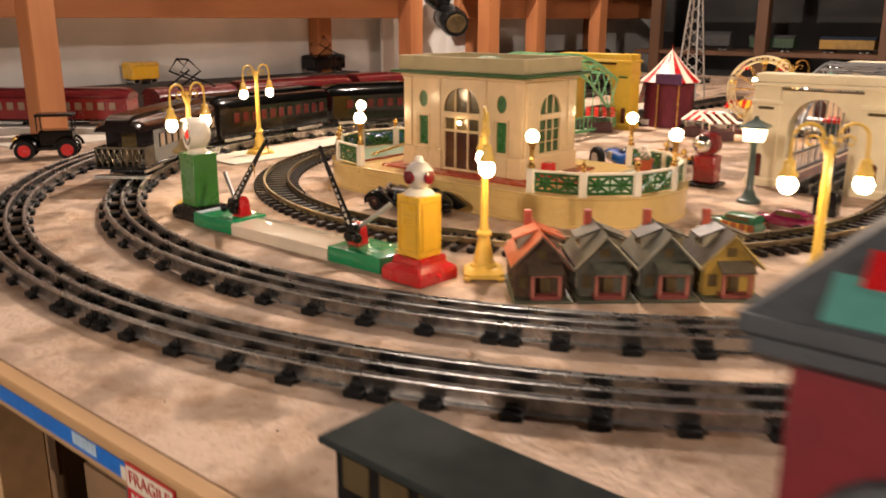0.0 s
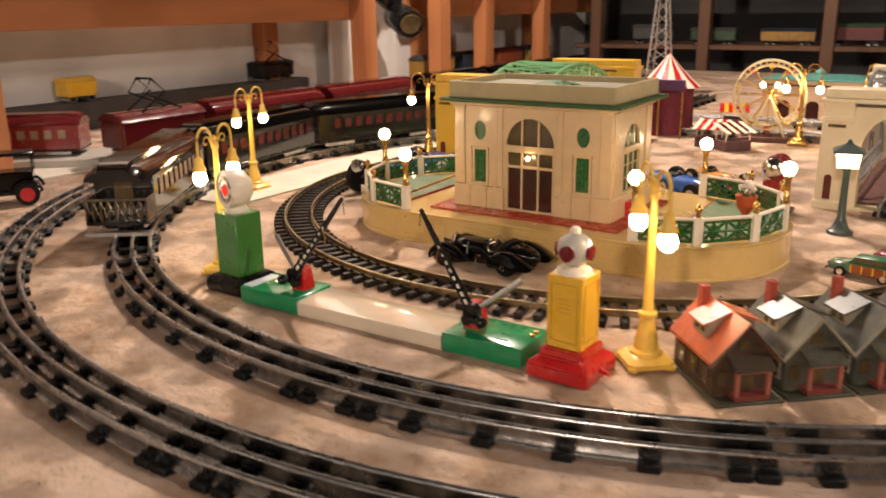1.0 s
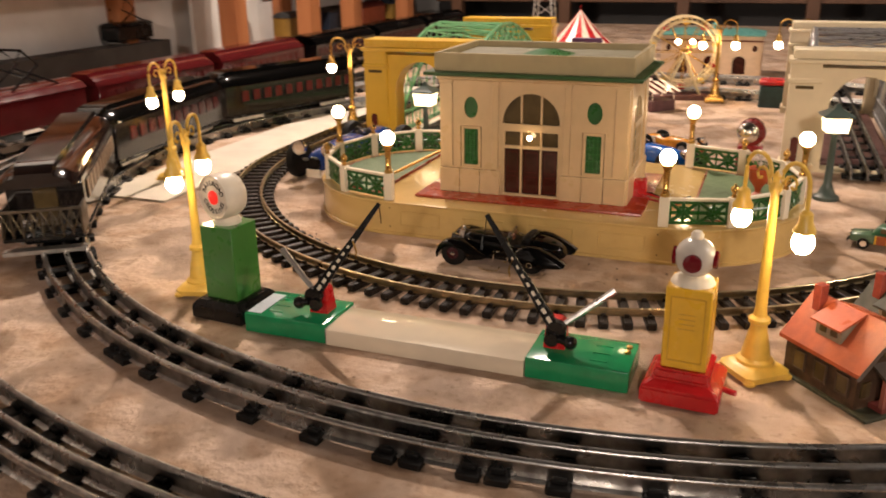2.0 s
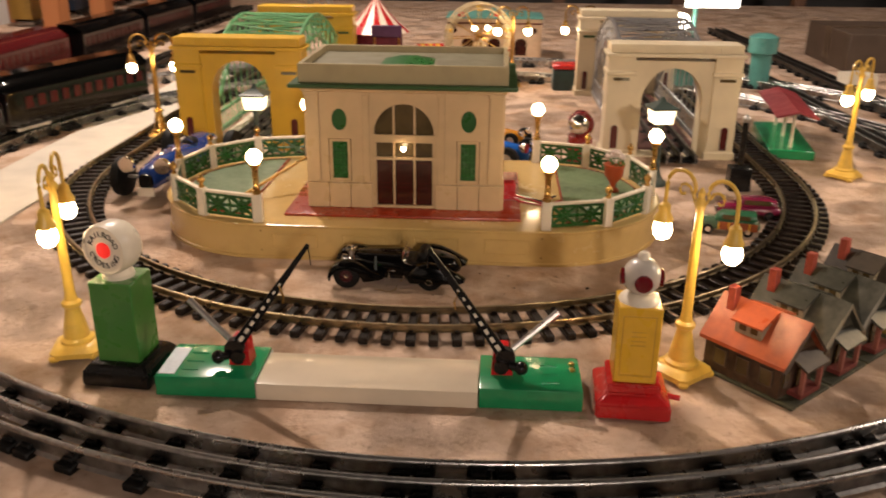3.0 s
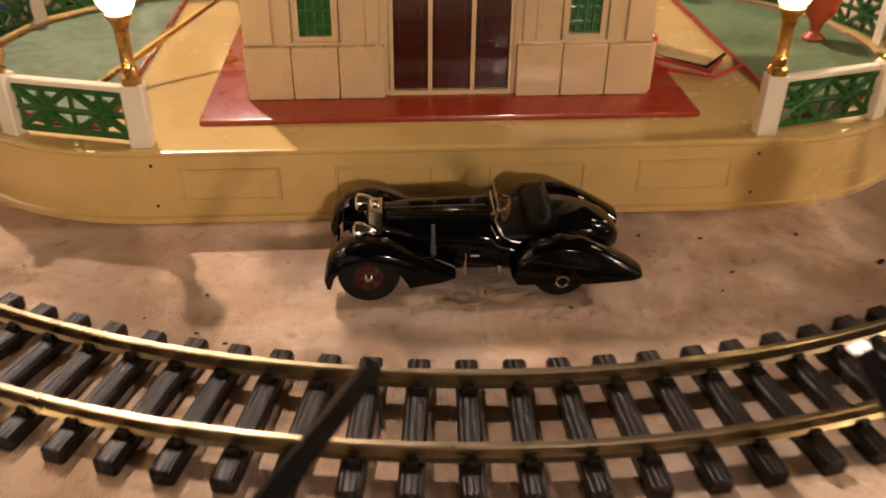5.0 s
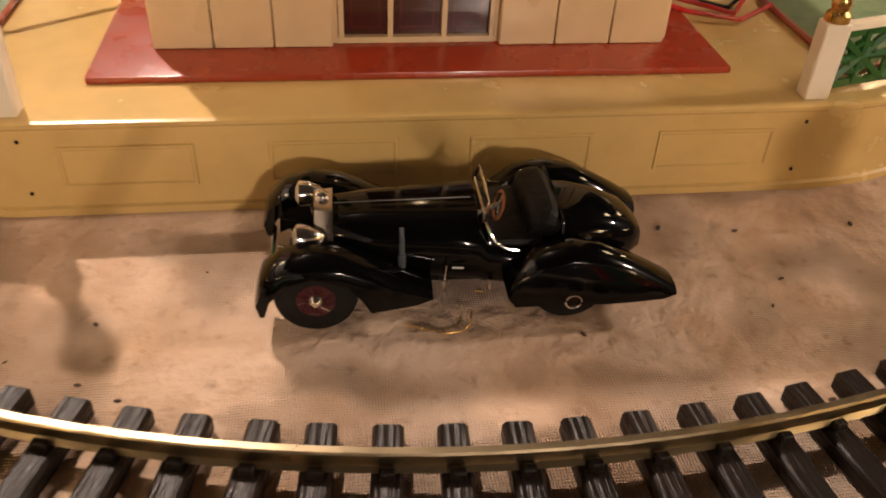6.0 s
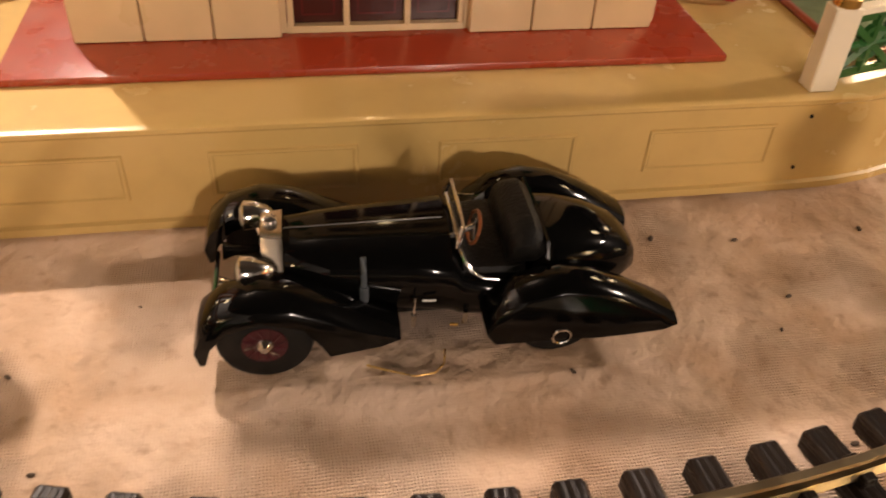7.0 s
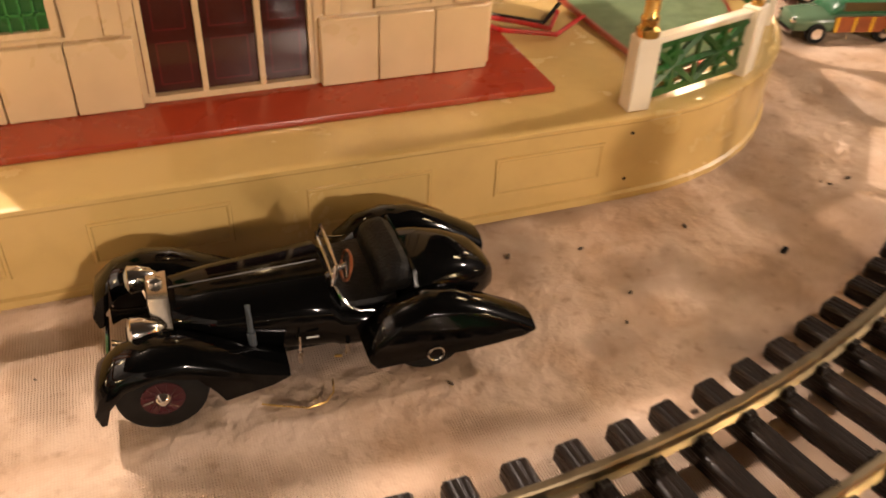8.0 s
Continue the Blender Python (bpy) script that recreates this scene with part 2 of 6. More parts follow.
# ---- the room ----
WX, EX, SY, NY, FL, CE = -3.1, 2.6, -5.9, 6.2, -0.92, 2.15


def slab(name, x0, y0, z0, x1, y1, z1, mat, label=""):
    return tagged(part(name, box(B(), x0, y0, z0, x1, y1, z1), mat), label, kind="structure")


slab("floor", WX, SY, FL - 0.1, EX, NY, FL, CONCRETE, "grey concrete basement floor")
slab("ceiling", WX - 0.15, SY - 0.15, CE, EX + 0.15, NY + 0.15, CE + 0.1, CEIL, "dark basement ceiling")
slab("wall_west", WX - 0.15, SY, FL, WX, NY, CE, WALL, "whitewashed rough basement wall")
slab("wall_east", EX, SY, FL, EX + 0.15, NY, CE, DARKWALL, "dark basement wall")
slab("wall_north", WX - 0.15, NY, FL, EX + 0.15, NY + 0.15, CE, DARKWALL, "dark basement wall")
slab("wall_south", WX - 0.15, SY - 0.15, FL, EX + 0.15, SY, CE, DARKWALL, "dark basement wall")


def ceiling_lamp(x, y, watts, size, name_label):
    t = thing("ceiling_lamp", name_label, "ceiling lamp", x, y, CE, group="ceiling lamps")
    part("socket", lathe(B(), [(0.05, 0), (0.05, -0.02), (0.025, -0.03), (0.022, -0.06)], seg=16), WHITE, t)
    part("bulb", ball(B(), (0, 0, -0.09), 0.032), BULB, t, "lit warm bulb")
    ld = bpy.data.lights.new("ceiling_bulb", "POINT")
    ld.energy, ld.color, ld.shadow_soft_size = watts, (1.0, 0.80, 0.66), size
    lo = new("ceiling_bulb", ld)
    lo.location = (x, y, CE - 0.17)


ceiling_lamp(-1.83, 2.57, 295, 0.035, "bare warm bulb in a ceiling socket, out of view")
ceiling_lamp(0.35, -5.0, 680, 0.16, "bare warm bulb in a ceiling socket, out of view")
# added fill lamp, no known bulb: brightens the west wall and terrace's right side
ceiling_lamp(2.0, 1.3, 200, 0.1, "bare warm bulb in a ceiling socket, out of view")

# ---- the layout table ----
TX0, TX1, TY0, TY1 = -3.095, 1.6, 0.272, 5.2
table = thing("layout_table", "plywood train table with tan painted canvas top", "table", 0, 0, FL, kind="structure")
bm = B()
box(bm, TX0, TY0 + 0.02, -0.012 - FL, TX1, TY1, -FL)
part("tabletop", bm, CANVAS, table, "tan painted canvas over plywood")
part("edge_board", box(B(), TX0, TY0, -0.035 - FL, TX1, TY0 + 0.02, -FL - 0.0005, 0.002), PINE, table, "raw pine edge board")

# ---- railway tracks ----
def arc(cx, cy, r, a0, a1, n):
    return [Vector((cx + r * math.cos(radians(a0 + (a1 - a0) * k / n)), cy + r * math.sin(radians(a0 + (a1 - a0) * k / n)), 0)) for k in range(n + 1)]


def sweep(bm, pts, prof, off, closed):
    rings, n = [], len(pts)
    for i, p in enumerate(pts):
        d = (pts[(i + 1) % n] if closed or i < n - 1 else p) - (pts[i - 1] if closed or i > 0 else p)
        d.normalize()
        s = Vector((d.y, -d.x, 0))
        rings.append([p + s * (off + u) + Vector((0, 0, z)) for u, z in prof])
    return loft(bm, rings, close=closed)


def track(label, pts, closed, rails, prof, rail_mat, tie_me, spacing, group, pairs=0):
    t = thing("toy_railway_track", label, "toy track", group=group)
    for off in rails:
        part("rail", sweep(B(), pts, prof, off, closed), rail_mat, t)
    loop = pts + pts[:1] if closed else pts
    total = sum((b - a).length for a, b in zip(loop, loop[1:]))
    n = int(total / spacing)
    stops = [total * (k + 0.5) / n for k in range(n)]
    if pairs:
        stops += [s + spacing * 0.32 for s in stops[::pairs]]
    stops.sort()
    run, i = 0.0, 0
    for s in stops:
        while i < len(loop) - 2 and run + (loop[i + 1] - loop[i]).length < s:
            run += (loop[i + 1] - loop[i]).length
            i += 1
        d = loop[i + 1] - loop[i]
        p = loop[i] + d * ((s - run) / d.length)
        linked("tie", tie_me, t, Matrix.Translation(p) @ Matrix.Rotation(math.atan2(d.y, d.x) + random.uniform(-0.02, 0.02), 4, "Z"))
    return t


def round_rail(r, z):
    head = [(r * math.sin(a), z - r + r * math.cos(a)) for a in [radians(x) for x in (150, 110, 75, 40, 0, -40, -75, -110, -150)]]
    return [(0.0055, 0.006), (0.001, 0.0075)] + head + [(-0.001, 0.0075), (-0.0055, 0.006)]


bm = B()
box(bm, -0.0085, -0.0412, 0, 0.0085, 0.0412, 0.0085, 0.0015)
for v in bm.verts:
    if abs(v.co.y) > 0.036:
        v.co.x *= 1.25
for y in (-0.0285, 0, 0.0285):
    box(bm, -0.0065, y - 0.0055, 0.0075, 0.0065, y + 0.0055, 0.0125, 0.001)
tin_tie = mesh_from("tie", bm, BLACKTIE)
bm = B()
box(bm, -0.006, -0.047, 0, 0.006, 0.047, 0.0092, 0.0016)
for y in (-0.025, 0.025):
    for s in (-1, 1):
        box(bm, -0.003, y + s * 0.0042 - 0.0018, 0.008, 0.003, y + s * 0.0042 + 0.0018, 0.0128, 0.0006)
wood_tie = mesh_from("tie", bm, TIE)
tin_prof = round_rail(0.0034, 0.025)
brass_prof = [(0.003, 0.0098), (0.0008, 0.0112), (0.0008, 0.0155), (0.0021, 0.0165), (0.0021, 0.0182), (0.0014, 0.019), (-0.0014, 0.019), (-0.0021, 0.0182), (-0.0021, 0.0165), (-0.0008, 0.0155), (-0.0008, 0.0112), (-0.003, 0.0098)]
IN3, OUT3, GB = (-0.91, 1.625, 1.015), (-0.925, 1.685, 1.25), (-0.975, 1.595, 0.658)
RAILS3 = (-0.0285, 0, 0.0285)
track("three-rail tinplate track with black ties on tan canvas", arc(*IN3, -90, 266, 160)[:-1] + arc(*IN3, 266, 270, 2)[:-1], True, RAILS3, tin_prof, STEEL, tin_tie, 0.074, "loops of track", 5)
track("outer three-rail tinplate track with black ties", arc(*OUT3, -90, 266, 180)[:-1] + arc(*OUT3, 266, 270, 2)[:-1], True, RAILS3, tin_prof, STEEL, tin_tie, 0.074, "loops of track", 5)
gpts = [Vector((GB[0] - GB[2], y, 0)) for y in (3.0, 2.6, 2.2, 1.9)] + arc(*GB, 180, 360, 90) + [Vector((GB[0] + GB[2], y, 0)) for y in (1.9, 2.2, 2.6, 3.0)]
track("two-rail brass track with dark brown wooden ties", gpts, False, (-0.025, 0.025), brass_prof, RAILBRASS, wood_tie, 0.0262, "loops of track")
for x0, y0, x1, y1, lab in ((-1.405, 1.72, -1.38, 3.6, "three-rail track running through the yellow bridge"), (-0.485, 1.7, -0.5, 3.6, "three-rail track running through the ivory bridge"), (-2.01, 1.8, -1.96, 4.6, "three-rail siding beside the shelves"), (-2.272, 1.31, -2.2, 4.6, "three-rail siding beside the shelves"), (0.02, 1.25, -0.12, 3.9, "three-rail siding on the open side of the table"), (0.2, 1.2, 0.1, 3.9, "three-rail siding on the open side of the table")):
    track(lab, [Vector((x0 + (x1 - x0) * k / 10, y0 + (y1 - y0) * k / 10, 0.001)) for k in range(11)], False, RAILS3, tin_prof, DULLRAIL, tin_tie, 0.074, "sidings")

# ---- station terrace ----
TC = (-1.0, 1.34)
HALF, RAD, TH = 0.21, 0.19, 0.053


def stadium(half, r, n=28):
    p = [(half + r * math.cos(radians(a)), r * math.sin(radians(a))) for a in [-90 + 180 * k / n for k in range(n + 1)]]
    return p + [(-x, -y) for x, y in p]


terrace = thing("station_terrace", "tan enamelled tin terrace with curved ends", "model terrace", TC[0], TC[1], 0)
bm = B()
loft(bm, [[(x, y, z) for x, y in stadium(HALF, RAD + o)] for o, z in ((0.002, 0), (0.002, 0.004), (0, 0.005), (0, 0.049), (0.0012, 0.0505), (0.0012, 0.0525), (0, TH), (-0.004, TH))])
part("body", bm, TERRACE, terrace)
for xc in (-0.155, -0.052, 0.052, 0.155):
    # pressed panel: a raised frame round a flat field
    x0, x1, z0, z1 = xc - 0.0335, xc + 0.0335, 0.0155, 0.0400
    rings = []
    for ins, out in ((0.0, -0.0004), (0.0007, 0.0011), (0.0019, 0.0011), (0.0027, 0.0002), (0.0045, 0.0002)):
        rings.append([(x0 + ins, -RAD - out, z0 + ins), (x1 - ins, -RAD - out, z0 + ins), (x1 - ins, -RAD - out, z1 - ins), (x0 + ins, -RAD - out, z1 - ins)])
    part("wall_panel", loft(B(), rings), TERRACE, terrace, "pressed panel with a raised frame", 25)
for sx in (-1, 1):
    for zz in (0.013, 0.043):
        part("rivet", ball(B(), (sx * 0.205, -RAD - 0.0002, zz), 0.0011, 8), BLACK, terrace)
for s in (-1, 1):
    poly = [(s * (HALF + 0.158 * math.cos(radians(a))), 0.158 * math.sin(radians(a))) for a in [-78 + 156 * k / 20 for k in range(21)]]
    poly = [p for p in poly if s * p[0] > HALF + 0.02]
    part("lawn", prism(B(), poly, TH, TH + 0.0035), GRASS, terrace, "sage green lawn")
    bm = B()
    tube(bm, [(x, y, TH + 0.002) for x, y in poly], 0.0022, 6, close=True)
    part("lawn_border", bm, REDBASE, terrace, "brick red edging")

# fence
LATTICE = surf("lattice green", (0.018, 0.095, 0.018), 0.3, var=0.15, scale=80, coat=0.3)
PW, PH = 0.082, 0.034
bm = B()
loft(bm, [[(-PW / 2 + e, y, e), (PW / 2 - e, y, e), (PW / 2 - e, y, PH - e), (-PW / 2 + e, y, PH - e)] for e, y in ((0, -0.001), (0.0045, -0.001), (0.0045, 0.001), (0, 0.001))], caps=False, close=True)
panel_me = mesh_from("panel", bm, LATTICE)
bars = []
for cx in (-PW / 4, PW / 4):
    for sx in (-1, 1):
        bars.append(("bar", tube(B(), [(cx - sx * PW / 4, 0, 0.002), (cx + sx * PW / 4, 0, PH - 0.002)], 0.0027, 5)))
    bars.append(("bar", tube(B(), [(cx, 0, 0.002), (cx, 0, PH - 0.002)], 0.0025, 5)))
    bars.append(("bar", tube(B(), [(cx - PW / 4, 0, PH / 2), (cx + PW / 4, 0, PH / 2)], 0.0025, 5)))
    bars.append(("ring", tube(B(), [(cx + 0.0085 * math.cos(a), 0, PH / 2 + 0.0085 * math.sin(a)) for a in [2 * math.pi * k / 12 for k in range(12)]], 0.0021, 5, close=True)))
bars.append(("bar", box(B(), -0.0014, -0.001, 0, 0.0014, 0.001, PH)))
bars = [(nm, mesh_from(nm, b, LATTICE)) for nm, b in bars]
post_me = mesh_from("post", box(B(), -0.007, -0.0055, 0, 0.007, 0.0055, 0.043, 0.0008), WHITE)
cap_bm = B()
box(cap_bm, -0.0049 * 10, -0.0035, 0, 0.0049 * 10, 0.0035, 0.004, 0.0008)
cap_me = mesh_from("top_rail", cap_bm, WHITE)
bm = lathe(B(), [(0.0042, 0), (0.0042, 0.003), (0.0022, 0.005), (0.003, 0.007)], seg=10)
ball(bm, (0, 0, 0.0115), 0.006, 12)
ball(bm, (0, 0, 0.018), 0.002, 8)
finial_me = mesh_from("finial", bm, BRASS)
bm = lathe(B(), [(0.0065, 0), (0.0065, 0.004), (0.0045, 0.006), (0.0052, 0.010), (0.0040, 0.012), (0.0046, 0.036), (0.006, 0.040), (0.0085, 0.043), (0.0085, 0.045)], seg=12)
column_me = mesh_from("column", bm, BRASS)
globe_me = mesh_from("globe", ball(B(), (0, 0, 0.055), 0.0115, 14), BULBDIM)
FR = 0.179
for s in (-1, 1):
    fence = thing("terrace_fence", "curved white fence with green lattice panels on the terrace", "model fence", TC[0] + s * HALF, TC[1], TH, 0 if s > 0 else 180, group="terrace fences")
    for k in range(7):
        a = -90 + 30 * k
        m = pose(FR * math.cos(radians(a)), FR * math.sin(radians(a)), 0, 0, 0, a + 90)
        linked("post", post_me, fence, m)
        if k % 3:
            linked("finial", finial_me, fence, m @ pose(0, 0, 0.043), "brass ball finial")
        else:
            col = linked("lamp_column", column_me, fence, m @ pose(0, 0, 0.043), "brass lamp column")
            linked("globe", globe_me, col, Matrix(), "lit globe bulb")
        if k < 6:
            a2 = a + 15
            c = FR * math.cos(radians(15))
            m2 = pose(c * math.cos(radians(a2)), c * math.sin(radians(a2)), 0.003, 0, 0, a2 + 90)
            pan = linked("panel", panel_me, fence, m2, "green lattice panel")
            for nm, me in bars:
                linked(nm, me, pan, Matrix())
            linked("top_rail", cap_me, fence, m2 @ pose(0, 0, PH) @ Matrix.Diagonal((0.9, 1, 1, 1)))


# ---- station ----
def holed(outer, holes, y0, y1):
    """A wall drawn in x and z with holes through it, between y0 and y1."""
    bm = B()
    edges = []
    for loop in [outer] + holes:
        vs = [bm.verts.new((x, y0, z)) for x, z in loop]
        edges += [bm.edges.new((vs[i], vs[(i + 1) % len(vs)])) for i in range(len(vs))]
    faces = [f for f in bmesh.ops.triangle_fill(bm, use_beauty=True, edges=edges)["geom"] if isinstance(f, bmesh.types.BMFace)]
    got = bmesh.ops.extrude_face_region(bm, geom=faces)
    bmesh.ops.translate(bm, verts=[v for v in got["geom"] if isinstance(v, bmesh.types.BMVert)], vec=(0, y1 - y0, 0))
    return bm


def rect(x0, z0, x1, z1):
    return [(x0, z0), (x1, z0), (x1, z1), (x0, z1)]


def shift(poly, dx, dz=0):
    return [(x + dx, z + dz) for x, z in poly]


SW, SD, SH = 0.146, 0.182, 0.19
station = thing("toy_station", "cream tinplate station with green windows on a red base", "model station", -1.002, 1.225, TH)
part("base_plate", box(B(), -0.177, -0.035, 0, 0.177, 0.215, 0.0042, 0.0012, 2), REDBASE, station, "brick red base plate")
door_hole = arch(0.09, 0.0045, 0.118, 14, 0.046)
ovals = [oval(s * 0.096, 0.139, 0.0115, 0.0165) for s in (-1, 1)]
slits = [rect(s * 0.096 - 0.0115, 0.049, s * 0.096 + 0.0115, 0.106) for s in (-1, 1)]
part("front_wall", holed(rect(-SW, 0.0045, SW, SH), [door_hole] + ovals + slits, 0.004, 0.009), CREAM, station)
part("back_wall", box(B(), -SW, SD - 0.005, 0.0045, SW, SD, SH), CREAM, station)
for s in (-1, 1):
    w = holed(rect(0.0092, 0.0045, SD - 0.0052, SH), [shift(arch(0.07, 0.118, 0.12, 12, 0.035), 0.093), rect(0.058, 0.046, 0.128, 0.113)], -0.0025, 0.0025)
    o = part("side_wall", w, CREAM, station)
    o.matrix_basis = pose(s * (SW - 0.0025), 0, 0, 0, 0, 90)
    bm = B()
    for u in (0.0815, 0.1045):
        box(bm, u - 0.0015, -0.001, 0.046, u + 0.0015, 0.001, 0.152)
    for z in (0.066, 0.088):
        box(bm, 0.058, -0.001, z, 0.128, 0.001, z + 0.002)
    box(bm, 0.057, -0.0045, 0.109, 0.129, 0.0045, 0.119)
    o2 = part("window_frame", bm, CREAM, station)
    o2.matrix_basis = o.matrix_basis.copy()
    o3 = part("window_pane", box(B(), 0.05, -0.0005, 0.04, 0.136, 0.0005, 0.158), DKGREEN, station, "green window backing")
    o3.matrix_basis = pose(s * (SW - 0.0062), 0, 0, 0, 0, 90)
    bm = B()
    for y0 in (0.010, 0.150):
        box(bm, s * SW - 0.002, y0, 0.0045, s * SW + 0.003, y0 + 0.022, 0.18, 0.0008)
    box(bm, s * SW - 0.001, 0.004, 0.0045, s * SW + 0.0045, SD + 0.002, 0.042, 0.001)
    part("side_pilaster", bm, CREAM, station)
for s in (-1, 1):
    for x0, x1 in ((0.126, 0.1465), (0.051, 0.061)):
        p = part("pilaster", box(B(), min(s * x0, s * x1), 0.0015, 0.044, max(s * x0, s * x1), 0.0055, 0.176, 0.0008), CREAM, station)
        part("capital", box(B(), min(s * x0, s * x1) - 0.0015, 0.0005, 0.1755, max(s * x0, s * x1) + 0.0015, 0.0055, 0.181, 0.0008), CREAM, p)
    x0, x1 = 0.0475, 0.147
    for k in range(3):
        a, b = x0 + (x1 - x0) * k / 3, x0 + (x1 - x0) * (k + 1) / 3
        part("plinth_block", box(B(), min(s * a, s * b) + 0.0003, -0.0015, 0.0045, max(s * a, s * b) - 0.0003, 0.0055, 0.043, 0.0006), CREAM, station)
    part("window_moulding", tube(B(), [(s * xa, 0.0038, z) for xa, z in ((0.0795, 0.0455), (0.1125, 0.0455), (0.1125, 0.110), (0.0795, 0.110))], 0.0011, 6, close=True), CREAM, station)
bm = B()
for x in (-0.0445, -0.0165, 0.0145, 0.0425):
    box(bm, x, 0.004, 0.0045, x + 0.003, 0.008, 0.118)
box(bm, -0.045, 0.0035, 0.0795, 0.045, 0.008, 0.084)
box(bm, -0.045, 0.0035, 0.106, 0.045, 0.008, 0.1175)
box(bm, -0.045, 0.0035, 0.0045, 0.045, 0.008, 0.008)
for x in (-0.0165, 0.0145):
    box(bm, x, 0.004, 0.1175, x + 0.003, 0.008, 0.162)
part("door_frame", bm, CREAM, station)
for x0, x1, nm, mt in ((-0.0415, -0.0165, "side_door", GLASSRED), (-0.0135, 0.0145, "door", GLASSRED), (0.0175, 0.0425, "side_door", GLASSRED)):
    d = part(nm, box(B(), x0, 0.0085, 0.006, x1, 0.0098, 0.0795), mt, station, "dark maroon lithographed door")
    xc, hw = (x0 + x1) / 2, (x1 - x0) / 2 - 0.004
    for z0, z1 in ((0.012, 0.036), (0.042, 0.074)):
        part("door_panel", holed(rect(xc - hw, z0, xc + hw, z1), [rect(xc - hw + 0.001, z0 + 0.001, xc + hw - 0.001, z1 - 0.001)], 0.0079, 0.0084), MAROON, d)
part("transom_glass", box(B(), -0.044, 0.0086, 0.084, 0.044, 0.0094, 0.106), GLASSDARK, station, "dark glass panes")
part("arch_glass", box(B(), -0.044, 0.0088, 0.117, 0.044, 0.0094, 0.165), GLASSDARK, station, "dark glass panes")
part("wall_lamp", ball(B(), (0, -0.002, 0.098), 0.004, 10), BULBDIM, station, "small lit bulb over the door")
for s in (-1, 1):
    part("oval_window", box(B(), s * 0.096 - 0.013, 0.0072, 0.12, s * 0.096 + 0.013, 0.0086, 0.158), LATTICE, station, "green oval window")
    p = part("slit_window", box(B(), s * 0.096 - 0.0125, 0.0072, 0.047, s * 0.096 + 0.0125, 0.0086, 0.108), LATTICE, station, "green grille window")
    bm = B()
    for k in range(5):
        box(bm, s * 0.096 - 0.0115, 0.0055, 0.0565 + k * 0.0105, s * 0.096 + 0.0115, 0.0075, 0.0578 + k * 0.0105)
    for k in range(3):
        box(bm, s * 0.096 - 0.0066 + k * 0.006, 0.0055, 0.049, s * 0.096 - 0.0054 + k * 0.006, 0.0075, 0.106)
    part("grille", bm, GREEN, p)
part("eave", box(B(), -0.166, -0.018, 0.1885, 0.166, 0.204, 0.1945, 0.0015), DKGREEN, station, "dark green eave")
part("cornice", box(B(), -0.151, -0.003, 0.181, 0.151, SD + 0.004, 0.1885, 0.002), CREAM, station)
bm = B()
OLIVE = surf("parapet olive cream", (0.42, 0.34, 0.18), 0.4, var=0.07, scale=40)
for b in ((-0.152, -0.006, 0.152, 0.001), (-0.152, 0.183, 0.152, 0.19), (-0.152, 0.001, -0.145, 0.183), (0.145, 0.001, 0.152, 0.183)):
    part("parapet", box(B(), b[0], b[1], 0.1945, b[2], b[3], 0.222, 0.001), OLIVE, station, "olive cream parapet")
part("roof", box(B(), -0.145, 0.001, 0.1945, 0.145, 0.183, 0.212), surf("roof grey green", (0.22, 0.20, 0.12), 0.5, var=0.12, scale=30), station, "flat olive roof")
bm = loft(B(), [[(sx, 0.092 + sy, 0.212) for sx, sy in ((-0.04, -0.03), (0.04, -0.03), (0.04, 0.03), (-0.04, 0.03))], [(sx, 0.092 + sy, 0.221) for sx, sy in ((-0.012, -0.004), (0.012, -0.004), (0.012, 0.004), (-0.012, 0.004))]])
part("skylight", bm, GREEN, station, "green hipped skylight")

# things about the station
pole = thing("flag_pole", "fallen brass flagpole leaning on the station wall", "model pole")
part("pole", cyl(B(), (-1.265, 1.245, 0.06), (-1.148, 1.375, 0.115), 0.0026, 0.0022, 8), BRASS, pole)
wires = thing("wire_leads", "red and black wires with plugs behind the station", "wires", -0.82, 1.29, TH)
for k, (m, c) in enumerate(((RED, 0), (RED, 0.014), (BLACK, 0.007))):
    pts = [(-0.03, 0.004 * k, 0.012), (-0.005 + c, -0.02 + 0.012 * k, 0.006), (0.03, -0.03 + 0.01 * k, 0.0035), (0.06 - c, -0.01 + 0.012 * k, 0.0055)]
    part("wire", tube(B(), [Vector(pts[0]).lerp(Vector(pts[1]), f) if f <= 1 else (Vector(pts[1]).lerp(Vector(pts[2]), f - 1) if f <= 2 else Vector(pts[2]).lerp(Vector(pts[3]), f - 2)) for f in [x * 0.25 for x in range(13)]], 0.0016, 6), m, wires, "insulated wire")
part("plug", box(B(), -0.034, -0.006, 0.0, -0.012, 0.016, 0.03, 0.002), RED, wires, "red terminal block")
vase = thing("flower_urn", "terracotta urn of white flowers on the lawn", "model urn", -0.672, 1.345, TH + 0.003)
part("urn", lathe(B(), [(0.010, 0), (0.010, 0.003), (0.004, 0.008), (0.006, 0.016), (0.014, 0.026), (0.0155, 0.034), (0.016, 0.042), (0.0175, 0.043), (0.0175, 0.046), (0.012, 0.046)], seg=16), surf("terracotta red", (0.42, 0.07, 0.02), 0.4, var=0.1), vase)
rnd = random.Random(4)
BLOSSOM = surf("blossom white", (0.78, 0.66, 0.60), 0.6, var=0.15, scale=300)
